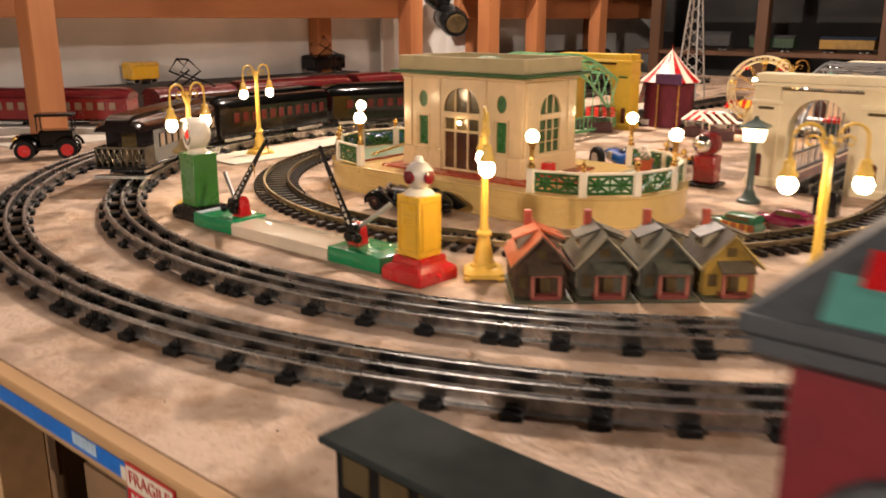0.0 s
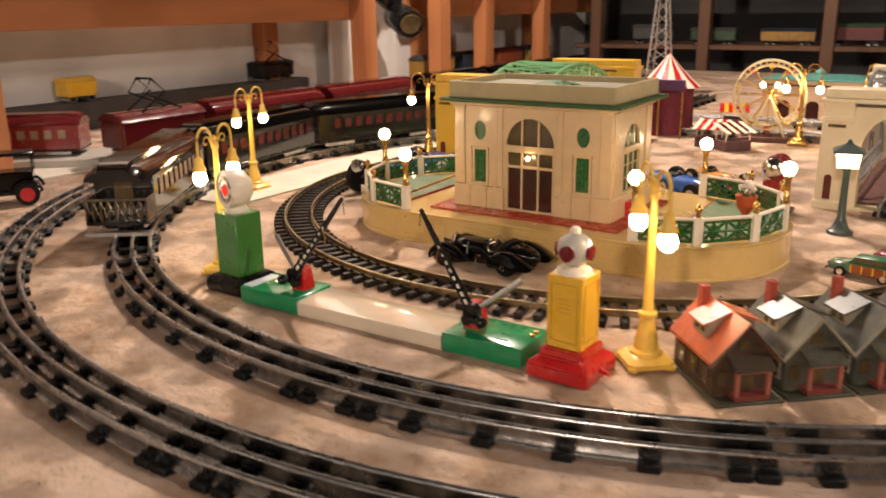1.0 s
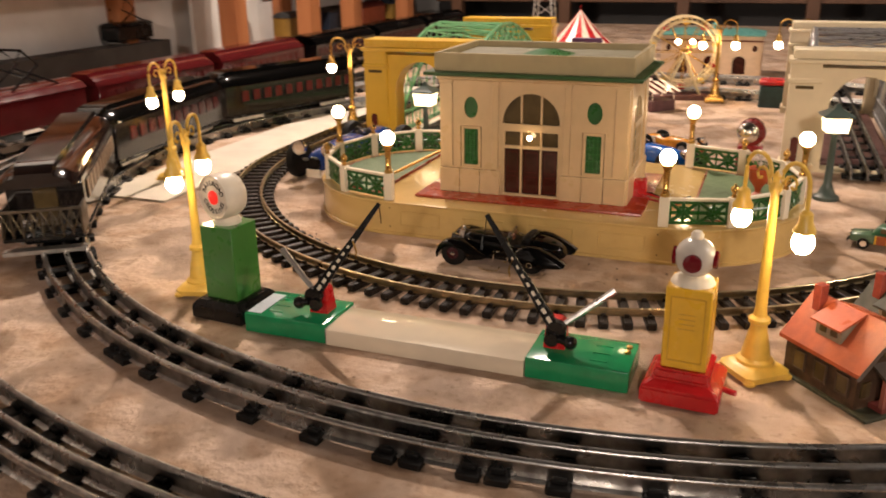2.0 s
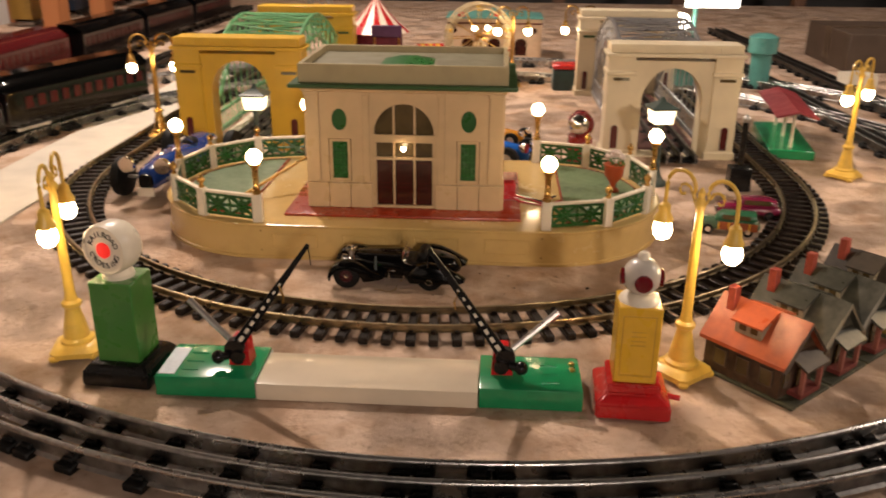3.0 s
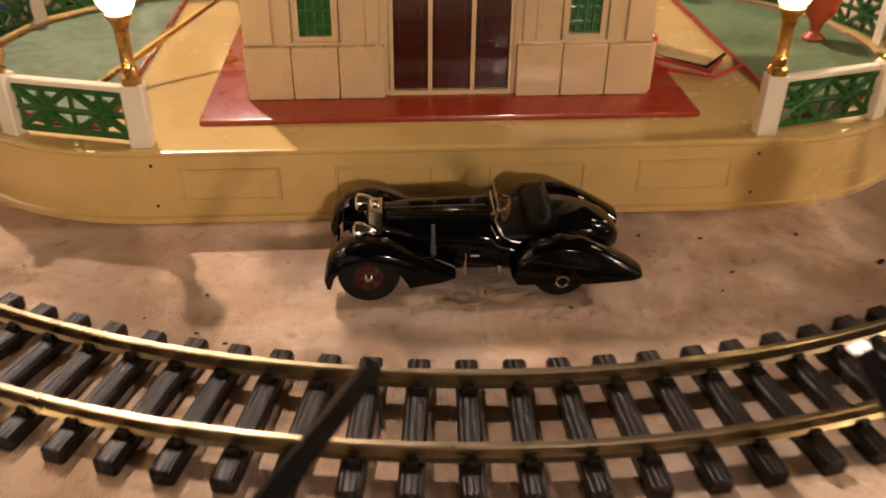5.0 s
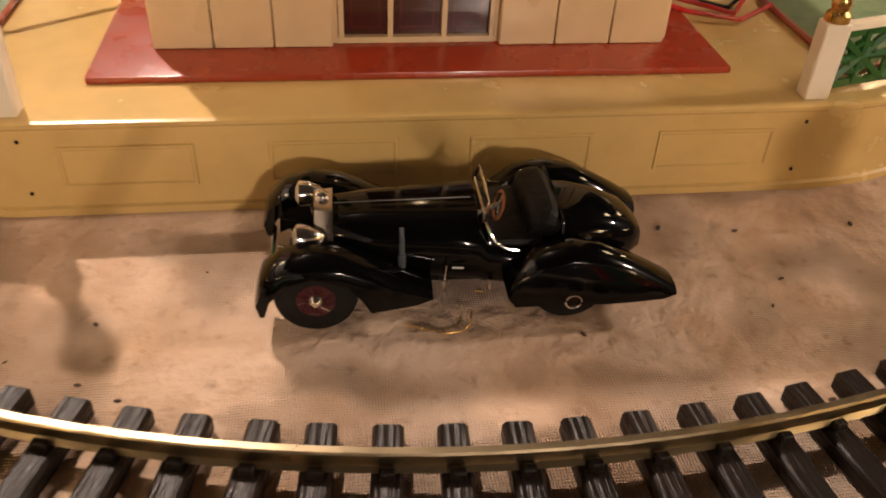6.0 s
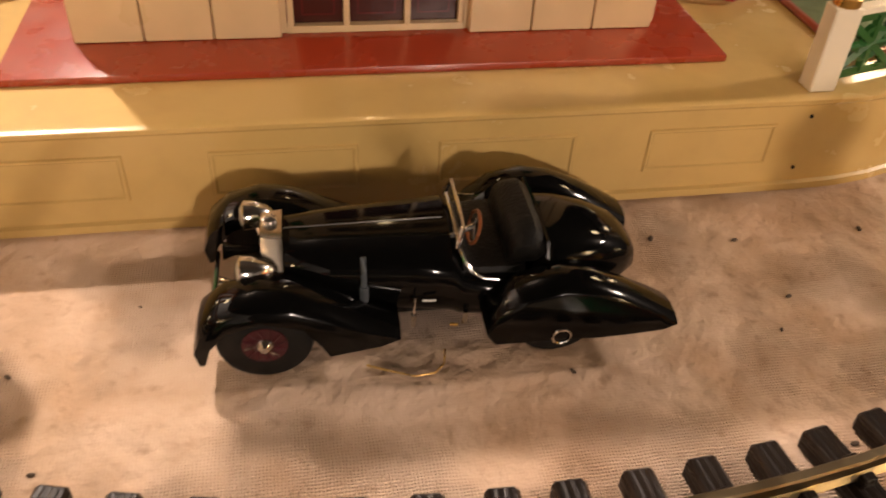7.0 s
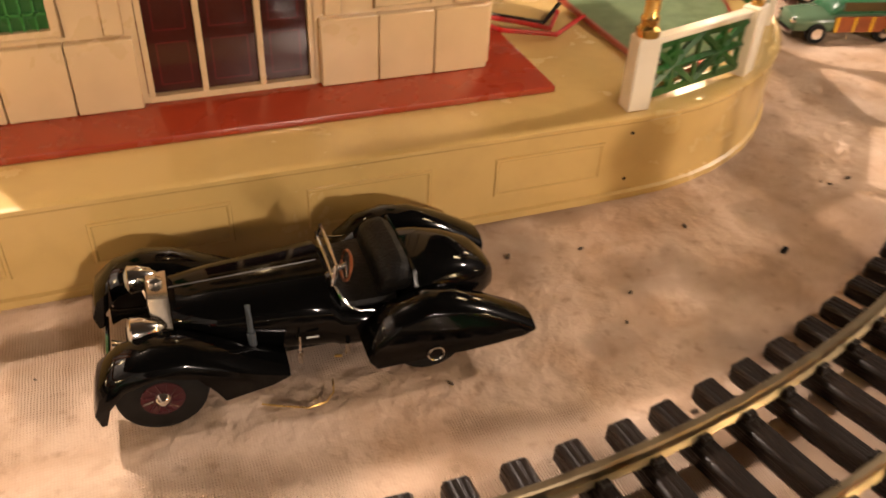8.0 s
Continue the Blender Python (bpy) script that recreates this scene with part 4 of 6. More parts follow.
def roadster():
    c = thing("toy_roadster", "glossy black vintage toy roadster with open cockpit", "toy car", -1.0055, 1.087, 0, -1.2)
    xs = [(-0.051, 0.0155, 0.013, 0.040), (-0.048, 0.0175, 0.012, 0.0425), (-0.03, 0.0208, 0.010, 0.0432), (0.0, 0.0240, 0.009, 0.0438), (0.016, 0.0260, 0.009, 0.0440), (0.0195, 0.0272, 0.009, 0.0375), (0.03, 0.0280, 0.009, 0.0345), (0.047, 0.0275, 0.010, 0.036), (0.052, 0.0255, 0.011, 0.0440), (0.062, 0.0230, 0.012, 0.0440), (0.076, 0.0200, 0.013, 0.0412), (0.088, 0.0158, 0.015, 0.0362), (0.0945, 0.0108, 0.018, 0.0305), (0.0972, 0.004, 0.021, 0.0255)]
    part("body", loft(B(), [superring(*x, 26, 2.7 if x[0] < 0.014 else 2.9) for x in xs]), GLOSSBLACK, c, sharp=50)
    part("bonnet_hinge", cyl(B(), (-0.048, 0, 0.0427), (0.014, 0, 0.0441), 0.0003, seg=6), surf("worn hinge", (0.10, 0.095, 0.09), 0.3, 0.8, var=0.3), c, "thin worn hinge line")
    for s in (-1, 1):
        bm = B()
        for k in range(7):
            x = -0.047 + 0.008 * k
            box(bm, x, s * (0.0172 + 0.0005 * k) - 0.0008, 0.028, x + 0.0028, s * (0.0172 + 0.0005 * k) + 0.0008, 0.034)
        part("louvres", bm, GLOSSBLACK, c)
    rad = part("radiator", loft(B(), [[(x, hw * a, z) for a, z in ((-0.8, 0.012), (0.8, 0.012), (1, 0.034), (0.55, 0.0445), (0, 0.0465), (-0.55, 0.0445), (-1, 0.034))] for x, hw in ((-0.0565, 0.0146), (-0.0525, 0.0164), (-0.0485, 0.0176))]), surf("smoky chrome", (0.55, 0.49, 0.42), 0.16, 1.0, var=0.1), c, "chrome radiator shell")
    part("grille", loft(B(), [[(x, 0.0115 * a, z) for a, z in ((-0.8, 0.014), (0.8, 0.014), (1, 0.034), (0.5, 0.042), (-0.5, 0.042), (-1, 0.034))] for x in (-0.0573, -0.056)]), BLACK, rad)
    part("filler_cap", lathe(B(), [(0.003, 0.045), (0.003, 0.049), (0.0015, 0.050)], (-0.0530, 0, -0.001), 10), CHROME, rad)
    for s in (-1, 1):
        hl = part("headlamp", tube(B(), [(x, s * 0.0175, 0.0365) for x in (-0.0645, -0.064, -0.060, -0.055, -0.052)], [0.0056, 0.0062, 0.0058, 0.0040, 0.0012], 18), CHROME, c, "chrome headlamp")
        part("lens", tube(B(), [(x, s * 0.0175, 0.0365) for x in (-0.0658, -0.0646)], [0.0032, 0.0054], 16), surf("headlamp glass", (0.6, 0.58, 0.5), 0.08, var=0.1), hl)
        part("bracket", cyl(B(), (-0.059, s * 0.0165, 0.031), (-0.055, s * 0.012, 0.018), 0.0012, seg=6), CHROME, hl)
        part("horn", tube(B(), [(x, s * 0.011, 0.024) for x in (-0.0735, -0.0695, -0.0575)], [0.0042, 0.0025, 0.0015], 12), CHROME if s < 0 else BLACK, c)
        ff = [(-0.081, 0.012), (-0.0825, 0.020), (-0.0795, 0.030), (-0.071, 0.0385), (-0.058, 0.0425), (-0.045, 0.0405), (-0.032, 0.0335), (-0.019, 0.0262), (-0.0055, 0.0205), (-0.013, 0.0165), (-0.0325, 0.0120), (-0.0355, 0.019), (-0.042, 0.031), (-0.057, 0.0365), (-0.070, 0.0315), (-0.0765, 0.022), (-0.079, 0.012)]
        rings = []
        for f, sc in ((0.0, 0.90), (0.15, 0.97), (0.5, 1.0), (0.85, 0.96), (1, 0.86)):
            y = s * (0.0190 + 0.0215 * f)
            rings.append([(-0.05 + (x + 0.05) * (0.94 + 0.06 * sc), y, 0.008 + (z - 0.008) * sc * 0.91) for x, z in ff])
        part("front_mudguard", loft(B(), rings), GLOSSBLACK, c, "flowing black mudguard", 55)
        rf = [(0.030, 0.0145), (0.0265, 0.020), (0.0305, 0.029), (0.041, 0.038), (0.055, 0.0415), (0.068, 0.0392), (0.082, 0.0330), (0.095, 0.0255), (0.1045, 0.0192), (0.099, 0.0165), (0.085, 0.0150), (0.072, 0.0142), (0.056, 0.0150), (0.042, 0.0145)]
        rings = []
        for f, sc in ((0.0, 0.72), (0.1, 0.86), (0.28, 0.965), (0.5, 1.0), (0.75, 0.985), (0.93, 0.93), (1, 0.86)):
            y = s * (0.0215 + 0.0215 * f)
            rings.append([(0.058 + (x - 0.058) * (0.85 + 0.15 * sc), y, 0.0085 + (z - 0.0085) * sc) for x, z in rf])
        rg = part("rear_mudguard", loft(B(), rings), GLOSSBLACK, c, "teardrop rear mudguard with closed spat", 55)
        ring = [(0.0565 + 0.0036 * math.cos(a), s * 0.0434, 0.016 + 0.0036 * math.sin(a)) for a in [2 * math.pi * k / 16 for k in range(16)]]
        part("spat_badge", tube(B(), ring, 0.0005, 5, close=True), CHROME, rg, "chrome ring badge")
        wheel(c, -0.0565, s * 0.0328, 0.0185, 0.0125, surf("dark red rim", (0.045, 0.005, 0.009), 0.3, var=0.1), s)
        wheel(c, 0.0565, s * 0.031, 0.0178, 0.0115, BLACK, s)
        if s > 0:
            continue
        bm = B()
        tube(bm, [(-0.0185, s * 0.0195, 0.0418), (-0.0185, s * 0.0220, 0.036), (-0.0185, s * 0.0232, 0.028), (-0.0185, s * 0.0238, 0.014)], 0.0012, 8)
        cyl(bm, (-0.0185, s * 0.0230, 0.030), (-0.0185, s * 0.0238, 0.023), 0.0018, seg=8)
        part("bonnet_strap", bm, surf("blue grey leather", (0.055, 0.065, 0.075), 0.5, var=0.2), c, "grey bonnet strap")
        part("door_handle", cyl(B(), (0.004, s * 0.0262, 0.024), (0.009, s * 0.0276, 0.0248), 0.0007, seg=6), CHROME, c)
        for x in (0.0004, 0.021):
            part("door_hinge", cyl(B(), (x, s * 0.0282, 0.0125), (x, s * 0.0282, 0.0185), 0.0012, seg=8), CHROME, c, "small chrome hinge")
        part("side_lever", tube(B(), [(0.0004, s * 0.0284, 0.018), (0.0006, s * 0.0282, 0.024), (0.0009, s * 0.0275, 0.0265)], [0.0006, 0.0005, 0.0004], 6), CHROME, c, "thin chrome lever")
        part("step_iron", cyl(B(), (0.0155, s * 0.0265, 0.0102), (0.0185, s * 0.0275, 0.0106), 0.0007, seg=6), BRASS, c, "small brass step iron")
    for s in (-1, 1):
        part("windscreen_post", tube(B(), [(0.018, s * 0.0178, 0.0425), (0.0197, s * 0.0162, 0.0490), (0.0202, s * 0.0155, 0.0508)], 0.0010, 6), CHROME, c)
        part("door_trim", tube(B(), [(0.0185, s * 0.0200, 0.0440), (0.0200, s * 0.0235, 0.0405), (0.0230, s * 0.0262, 0.0365), (0.0275, s * 0.0275, 0.0345), (0.0330, s * 0.0279, 0.0338)], [0.0007, 0.0007, 0.0006, 0.0005, 0.0003], 6), CHROME, c, "chrome edge of the cut-away door")
    bm = loft(B(), [[(0.0185 + 0.0016 * f + o, y, 0.0440 + 0.0069 * f) for f, y in ((0, -0.0165), (0, 0.0165), (0.95, 0.014), (0.95, -0.014))] for o in (0, 0.0006)])
    glass = surf("windscreen glass", (0.9, 0.9, 0.9), 0.03, trans=1.0, var=0.02)
    ws = part("windscreen", bm, glass, c, "clear windscreen")
    part("windscreen_frame", tube(B(), [(0.0187, -0.0172, 0.0440), (0.0187, 0, 0.0446), (0.0187, 0.0172, 0.0440), (0.0202, 0.0155, 0.0508), (0.0204, 0, 0.0516), (0.0202, -0.0155, 0.0508)], 0.0008, 6, close=True), CHROME, ws)
    part("cockpit", loft(B(), [superring(x, hw, zb, zt, 16, 3) for x, hw, zb, zt in ((0.0203, 0.0215, 0.03, 0.0385), (0.024, 0.0225, 0.03, 0.0368), (0.040, 0.0235, 0.03, 0.0372), (0.0445, 0.0235, 0.03, 0.0385))]), LEATHER, c, "dark leather interior")
    bm = B()
    loft(bm, [superring(x, hw, zb, zt, 18, 3) for x, hw, zb, zt in ((0.0375, 0.0200, 0.034, 0.0405), (0.0395, 0.0225, 0.033, 0.0462), (0.0435, 0.0232, 0.033, 0.0495), (0.0485, 0.0230, 0.033, 0.0500), (0.0520, 0.0215, 0.034, 0.0475))])
    seat = part("seat_back", bm, LEATHER, c, "padded black leather seat back")
    part("seat_piping", tube(B(), [(0.0525, -0.0245, 0.040), (0.0525, -0.0215, 0.0455), (0.0525, 0, 0.0472), (0.0525, 0.0215, 0.0455), (0.0525, 0.0245, 0.040)], 0.0011, 6), GLOSSBLACK, seat)
    st = part("steering_wheel", tube(B(), [(0.0255 + 0.0018 * math.sin(a), -0.010 + 0.0068 * math.cos(a), 0.0460 + 0.0062 * math.sin(a)) for a in [2 * math.pi * k / 20 for k in range(20)]], 0.0007, 6, close=True), surf("wood rim", (0.22, 0.07, 0.025), 0.3, var=0.15), c, "wooden steering wheel")
    part("steering_column", cyl(B(), (0.0165, -0.010, 0.042), (0.0255, -0.010, 0.0465), 0.0012, seg=8), CHROME, st)
    bm = B()
    for a in (90, 210, 330):
        cyl(bm, (0.0255, -0.010, 0.0465), (0.0255 + 0.0018 * math.sin(radians(a)), -0.010 + 0.0066 * math.cos(radians(a)), 0.0460 + 0.0060 * math.sin(radians(a))), 0.0006, seg=5)
    part("steering_spokes", bm, CHROME, st)
    part("undertray", box(B(), -0.07, -0.017, 0.0085, 0.085, 0.017, 0.0125, 0.001), BLACK, c)
    part("front_axle", cyl(B(), (-0.0565, -0.031, 0.0165), (-0.0565, 0.031, 0.0165), 0.0018, seg=8), CHROME, c)
    part("rear_axle", cyl(B(), (0.0565, -0.031, 0.0165), (0.0565, 0.031, 0.0165), 0.0018, seg=8), BLACK, c)
    part("tie_bar", cyl(B(), (-0.077, -0.02, 0.016), (-0.077, 0.02, 0.016), 0.0011, seg=6), CHROME, c)
    return c


roadster()
strap = thing("tie_thread", "thin golden thread lying under the roadster", "thread", -1.003, 1.046, 0.001)
part("thread", tube(B(), [(-0.022, 0.004, 0.0006), (-0.014, 0.0, 0.0008), (-0.004, -0.004, 0.0006), (0.004, -0.0035, 0.0010), (0.008, 0.0, 0.0022), (0.009, 0.005, 0.005)], 0.0004, 5), BRASS, strap)


# ---- timber shelving along the west wall ----
def lumber(name, x0, y0, z0, x1, y1, z1, mat, parent):
    return part(name, box(B(), x0, y0, z0, x1, y1, z1, 0.004), mat, parent)


shelf = thing("timber_shelving", "orange-brown fir shelving of posts and beams", "shelving", 0, 0, 0)
lumber("near_post", -2.5, 1.07, 0.0, -2.42, 1.15, CE, WOOD, shelf)
for y in (-0.6, 3.01, 3.62, 4.06, 4.75):
    lumber("post", -2.79, y - 0.045, 0.0 if y > 0.3 else FL, -2.71, y + 0.045, CE, WOOD, shelf)
for y in (0.3, 2.72, 3.9, 5.2):
    lumber("rear_post", -3.098, y - 0.045, 0.0 if y > 0.31 else FL, -3.03, y + 0.045, CE, WOOD, shelf)
for y0, y1, z in ((-1.7, 2.965, 0.345), (3.665, 5.6, 0.345)):
    lumber("front_beam", -2.83, y0, z, -2.79 - 0.002, y1 + 0.09, z + 0.125, WOODX, shelf)
    lumber("rear_beam", -3.028, y0, z, -2.99, y1, z + 0.125, WOODX, shelf)
    part("shelf_board", box(B(), -3.02, y0, z + 0.127, -2.70, y1 + 0.09, z + 0.147, 0.002), WOODX, shelf)
for y0, y1, z in ((-1.7, 2.985, 0.95), (3.665, 5.6, 0.93)):
    part("shelf_board", box(B(), -3.02, y0, z, -2.70, y1 + 0.09, z + 0.03, 0.002), WOODX, shelf)

back = thing("dark_shelving", "dark storage shelving against the far wall", "shelving", 0, 0, 0)
DKWOOD = surf("dark stained wood", (0.10, 0.045, 0.02), 0.6, var=0.25, scale=9, stretch=(1, 1, 0.12))
for x in (-2.6, -1.9, -1.2, -0.5, 0.2, 0.9, 1.6):
    lumber("post", x - 0.035, 5.23, FL, x + 0.035, 5.3, CE, DKWOOD, back)
for z in (-0.3, 0.12, 0.5, 0.9, 1.3):
    lumber("shelf_board", -2.75, 5.25, z, 2.4, 5.75, z + 0.03, DKWOOD, back)
rnd = random.Random(11)
cols = [surf("stored " + str(k), c, 0.45, var=0.2, scale=30) for k, c in enumerate(((0.10, 0.02, 0.015), (0.02, 0.03, 0.05), (0.28, 0.16, 0.03), (0.05, 0.05, 0.05), (0.03, 0.06, 0.03), (0.22, 0.05, 0.02)))]


def model_car_block(parent_name, label, x, y, z, rz, L, H, W, mat, roofmat, group):
    """A boxcar on bogies: body, roof, bogies and wheels."""
    t = thing(parent_name, label, "toy train car", x, y, z, rz, group=group)
    part("body", box(B(), -L / 2, -W / 2, H * 0.22, L / 2, W / 2, H * 0.82, 0.003), mat, t)
    part("roof", loft(B(), [[(sx, W / 2 * a, H * b) for a, b in ((-1.05, 0.82), (-0.8, 0.93), (-0.3, 1.0), (0.3, 1.0), (0.8, 0.93), (1.05, 0.82))] for sx in (-L / 2 - 0.003, L / 2 + 0.003)]), roofmat, t)
    for sx in (-1, 1):
        b = part("bogie", box(B(), sx * L * 0.32 - L * 0.1, -W * 0.42, H * 0.06, sx * L * 0.32 + L * 0.1, W * 0.42, H * 0.215, 0.002), BLACK, t)
        for k in (-1, 1):
            xx = sx * L * 0.32 + k * L * 0.06
            part("wheel", cyl(B(), (xx, -W * 0.4, H * 0.1), (xx, W * 0.4, H * 0.1), H * 0.1, seg=12), TIN, b)
    return t


for z in (0.15, 0.53, 0.93):
    x = -2.4
    while x < 2.2:
        L = rnd.uniform(0.18, 0.34)
        model_car_block("stored_train_car", "dim toy train car on the dark shelf", x + L / 2, 5.42, z, 0, L, rnd.uniform(0.09, 0.14), 0.09, rnd.choice(cols), rnd.choice(cols), "stored train cars")
        x += L + rnd.uniform(0.03, 0.22)
for k in range(11):
    L = rnd.uniform(0.16, 0.3)
    model_car_block("stored_train_car", "toy train car stored on the timber shelf", -2.9, 0.2 + k * 0.27, 0.492, 90, 0.22, rnd.uniform(0.09, 0.13), 0.085, rnd.choice(cols), rnd.choice(cols), "stored train cars")
for k in range(4):
    model_car_block("stored_train_car", "toy train car stored on the timber shelf", -2.95, 3.9 + k * 0.42, 0.492, 90, 0.3, rnd.uniform(0.1, 0.14), 0.09, rnd.choice(cols), rnd.choice(cols), "stored train cars")
for k in range(4):
    model_car_block("stored_train_car", "yellow and blue toy cars under the timber shelf", -2.95, 3.85 + k * 0.4, 0.0, 90, 0.3, 0.15, 0.1, cols[(2, 1, 5, 2)[k]], cols[(3, 3, 0, 1)[k]], "stored train cars")

# black spot lamp hung between two posts, with a white board behind it
slab("panel_board", -3.02, 3.08, 0.0, -3.0, 3.57, CE, surf("white board", (0.62, 0.60, 0.56), 0.8, var=0.1, scale=5), "white board behind the posts")
spot = thing("spot_lamp", "black metal spot lamp on a curved bracket", "lamp", -2.76, 3.3, 0.36)
part("housing", tube(B(), [(0.10, -0.06, -0.04), (0.08, -0.045, -0.035), (-0.02, 0.0, 0.0), (-0.07, 0.02, 0.01)], [0.062, 0.07, 0.066, 0.035], 22), BLACK, spot)
part("lens", tube(B(), [(0.102, -0.061, -0.041), (0.106, -0.064, -0.043)], [0.05, 0.044], 20), GLASSDARK, spot)
part("bracket", tube(B(), [(-0.03, 0.0, 0.05), (-0.05, -0.05, 0.10), (-0.08, -0.05, 0.18), (-0.06, 0.03, 0.25), (-0.06, 0.05, 0.6)], [0.05, 0.06, 0.05, 0.045, 0.03], 12), BLACK, spot, "thick black bracket arm")


# ---- passenger train on the loop ----
RAILM = surf("dull nickel brass", (0.16, 0.135, 0.10), 0.35, 0.9, var=0.2, scale=60)

def coach(label, L, body, roof, win, m, end_rail=False, W=0.105, H=0.150, group="coaches of the train"):
    t = thing("toy_coach", label, "toy train coach", group=group)
    t.matrix_basis = m
    hw = W / 2
    part("body", box(B(), -L / 2, -hw, 0.045, L / 2 - (0.05 if end_rail else 0), hw, 0.118, 0.002), body, t)
    sec = [(-1.04, 0.118), (-0.97, 0.128), (-0.7, 0.140), (-0.55, 0.142), (-0.5, H), (0.5, H), (0.55, 0.142), (0.7, 0.140), (0.97, 0.128), (1.04, 0.118)]
    rings = []
    for x, s in ((-L / 2 - 0.004, 0.9), (-L / 2 + 0.02, 1.0), (L / 2 - 0.03, 1.0), (L / 2 - 0.008, 0.88), (L / 2 + 0.004, 0.62)):
        rings.append([(x, hw * a * (0.75 + 0.25 * s), 0.118 + (z - 0.118) * s) for a, z in sec])
    part("roof", loft(B(), rings), roof, t, "glossy dark roof")
    bm = B()
    box(bm, -L / 2, -hw - 0.002, 0.040, L / 2, hw + 0.002, 0.046, 0.001)
    part("frame", bm, BLACK, t)
    n = int(L / 0.035)
    wm = mesh_from("window", box(B(), -0.010, -0.0015, 0, 0.010, 0.0015, 0.026, 0.0006), win)
    tm = mesh_from("window_trim", box(B(), -0.0125, -0.001, -0.002, 0.0125, 0.001, 0.0285), body)
    for s in (-1, 1):
        for k in range(n - 1):
            x = -L / 2 + 0.035 * (k + 0.9)
            if end_rail and x > L / 2 - 0.07:
                continue
            tr = linked("window_trim", tm, t, pose(x, s * (hw + 0.0003), 0.078))
            linked("window", wm, tr, pose(0, s * 0.0008, 0))
    for sx in (-1, 1):
        b = part("bogie", box(B(), sx * L * 0.33 - 0.045, -0.034, 0.026, sx * L * 0.33 + 0.045, 0.034, 0.04, 0.002), BLACK, t)
        for s in (-1, 1):
            part("side_frame", box(B(), sx * L * 0.33 - 0.048, s * 0.037 - 0.002, 0.028, sx * L * 0.33 + 0.048, s * 0.037 + 0.002, 0.040, 0.001), TIN, b)
            for k in (-1, 1):
                part("wheel", cyl(B(), (sx * L * 0.33 + k * 0.028, s * 0.024, 0.0395), (sx * L * 0.33 + k * 0.028, s * 0.033, 0.0395), 0.0145, seg=14), TIN, b)
    if end_rail:
        rail = part("platform_rail", box(B(), L / 2 - 0.002, -hw, 0.083, L / 2 + 0.002, hw, 0.087), RAILM, t, "pierced dull brass platform railing")
        for k in range(9):
            y = -hw + W * k / 8
            part("baluster", cyl(B(), (L / 2, y, 0.046), (L / 2, y, 0.084), 0.0016, seg=5), RAILM, rail)
            if k < 8:
                part("lattice", cyl(B(), (L / 2, y, 0.05), (L / 2, y + W / 8, 0.082), 0.0011, seg=4), RAILM, rail)
                part("lattice", cyl(B(), (L / 2, y + W / 8, 0.05), (L / 2, y, 0.082), 0.0011, seg=4), RAILM, rail)
        for s in (-1, 1):
            part("side_rail", box(B(), L / 2 - 0.048, s * hw - 0.0015, 0.046, L / 2, s * hw + 0.0015, 0.086), RAILM, rail)
        part("end_door", box(B(), L / 2 - 0.0505, -0.016, 0.048, L / 2 - 0.048, 0.016, 0.11), GLASSDARK, t)
        part("steps", box(B(), L / 2 - 0.012, -hw - 0.004, 0.022, L / 2 + 0.006, hw + 0.004, 0.028), TIN, t)
    return t


REDWIN = surf("dim red window", (0.12, 0.008, 0.008), 0.2, var=0.35, scale=14, col2=(0.01, 0.007, 0.007), mask=(0.40, 0.52), emit=0.05)
CREAMWIN = surf("dim cream window", (0.34, 0.24, 0.16), 0.25, var=0.3, scale=14, col2=(0.08, 0.04, 0.03), mask=(0.42, 0.58))
DARKBODY = surf("black brown coach enamel", (0.008, 0.006, 0.006), 0.12, var=0.2, scale=30, coat=0.3)
BROWNROOF = surf("brown coach roof", (0.008, 0.004, 0.0035), 0.1, var=0.2, scale=20, coat=0.4)


def on_loop(c, a, z=0.0):
    return pose(c[0] + c[2] * math.cos(radians(a)), c[1] + c[2] * math.sin(radians(a)), z, 0, 0, a + 90)


LC = 0.44
step = math.degrees(2 * math.asin((LC + 0.03) / 2 / IN3[2]))
A0 = 215.6
coach("black observation coach with pierced brass platform railing", LC, DARKBODY, BROWNROOF, CREAMWIN, on_loop(IN3, A0), True)
for k in (1, 2):
    coach("glossy black coach with dim red windows on the loop", LC, DARKBODY, GLOSSBLACK, REDWIN, on_loop(IN3, A0 - step * k))
MAROONENG = surf("maroon engine enamel", (0.085, 0.008, 0.009), 0.16, var=0.15, scale=20, coat=0.5)
REDCOACH = surf("red coach enamel", (0.20, 0.010, 0.013), 0.22, var=0.12, scale=20, coat=0.5)
coach("crimson coach with cream windows on the raised spur", 0.46, REDCOACH, surf("maroon roof", (0.10, 0.010, 0.012), 0.2, var=0.1, scale=20, coat=0.4), CREAMWIN, pose(-2.62, 1.225, 0.0, 0, 0, 40) @ Matrix.Diagonal((1, 1, 0.9, 1)), group="crimson coaches")
for k in range(3):
    coach("black coach with red windows beside the shelves", 0.46, DARKBODY, GLOSSBLACK, REDWIN, pose(-2.215 + 0.011 * k, 2.88 + 0.5 * k, 0.0, 0, 0, 88.8), group="black coaches")
for k in range(2):
    coach("maroon coach with dark windows on the siding", 0.46, MAROONENG, MAROONENG, REDWIN, pose(-2.257 + 0.011 * k, 1.87 + 0.5 * k, 0.0, 0, 0, 88.8), group="maroon coaches")
spur = slab("spur_board", -0.33, -0.085, 0.0005, 0.3, 0.12, 0.022, surf("board grey", (0.42, 0.39, 0.34), 0.7, var=0.15, scale=10), "pale raised board under the crimson coach")
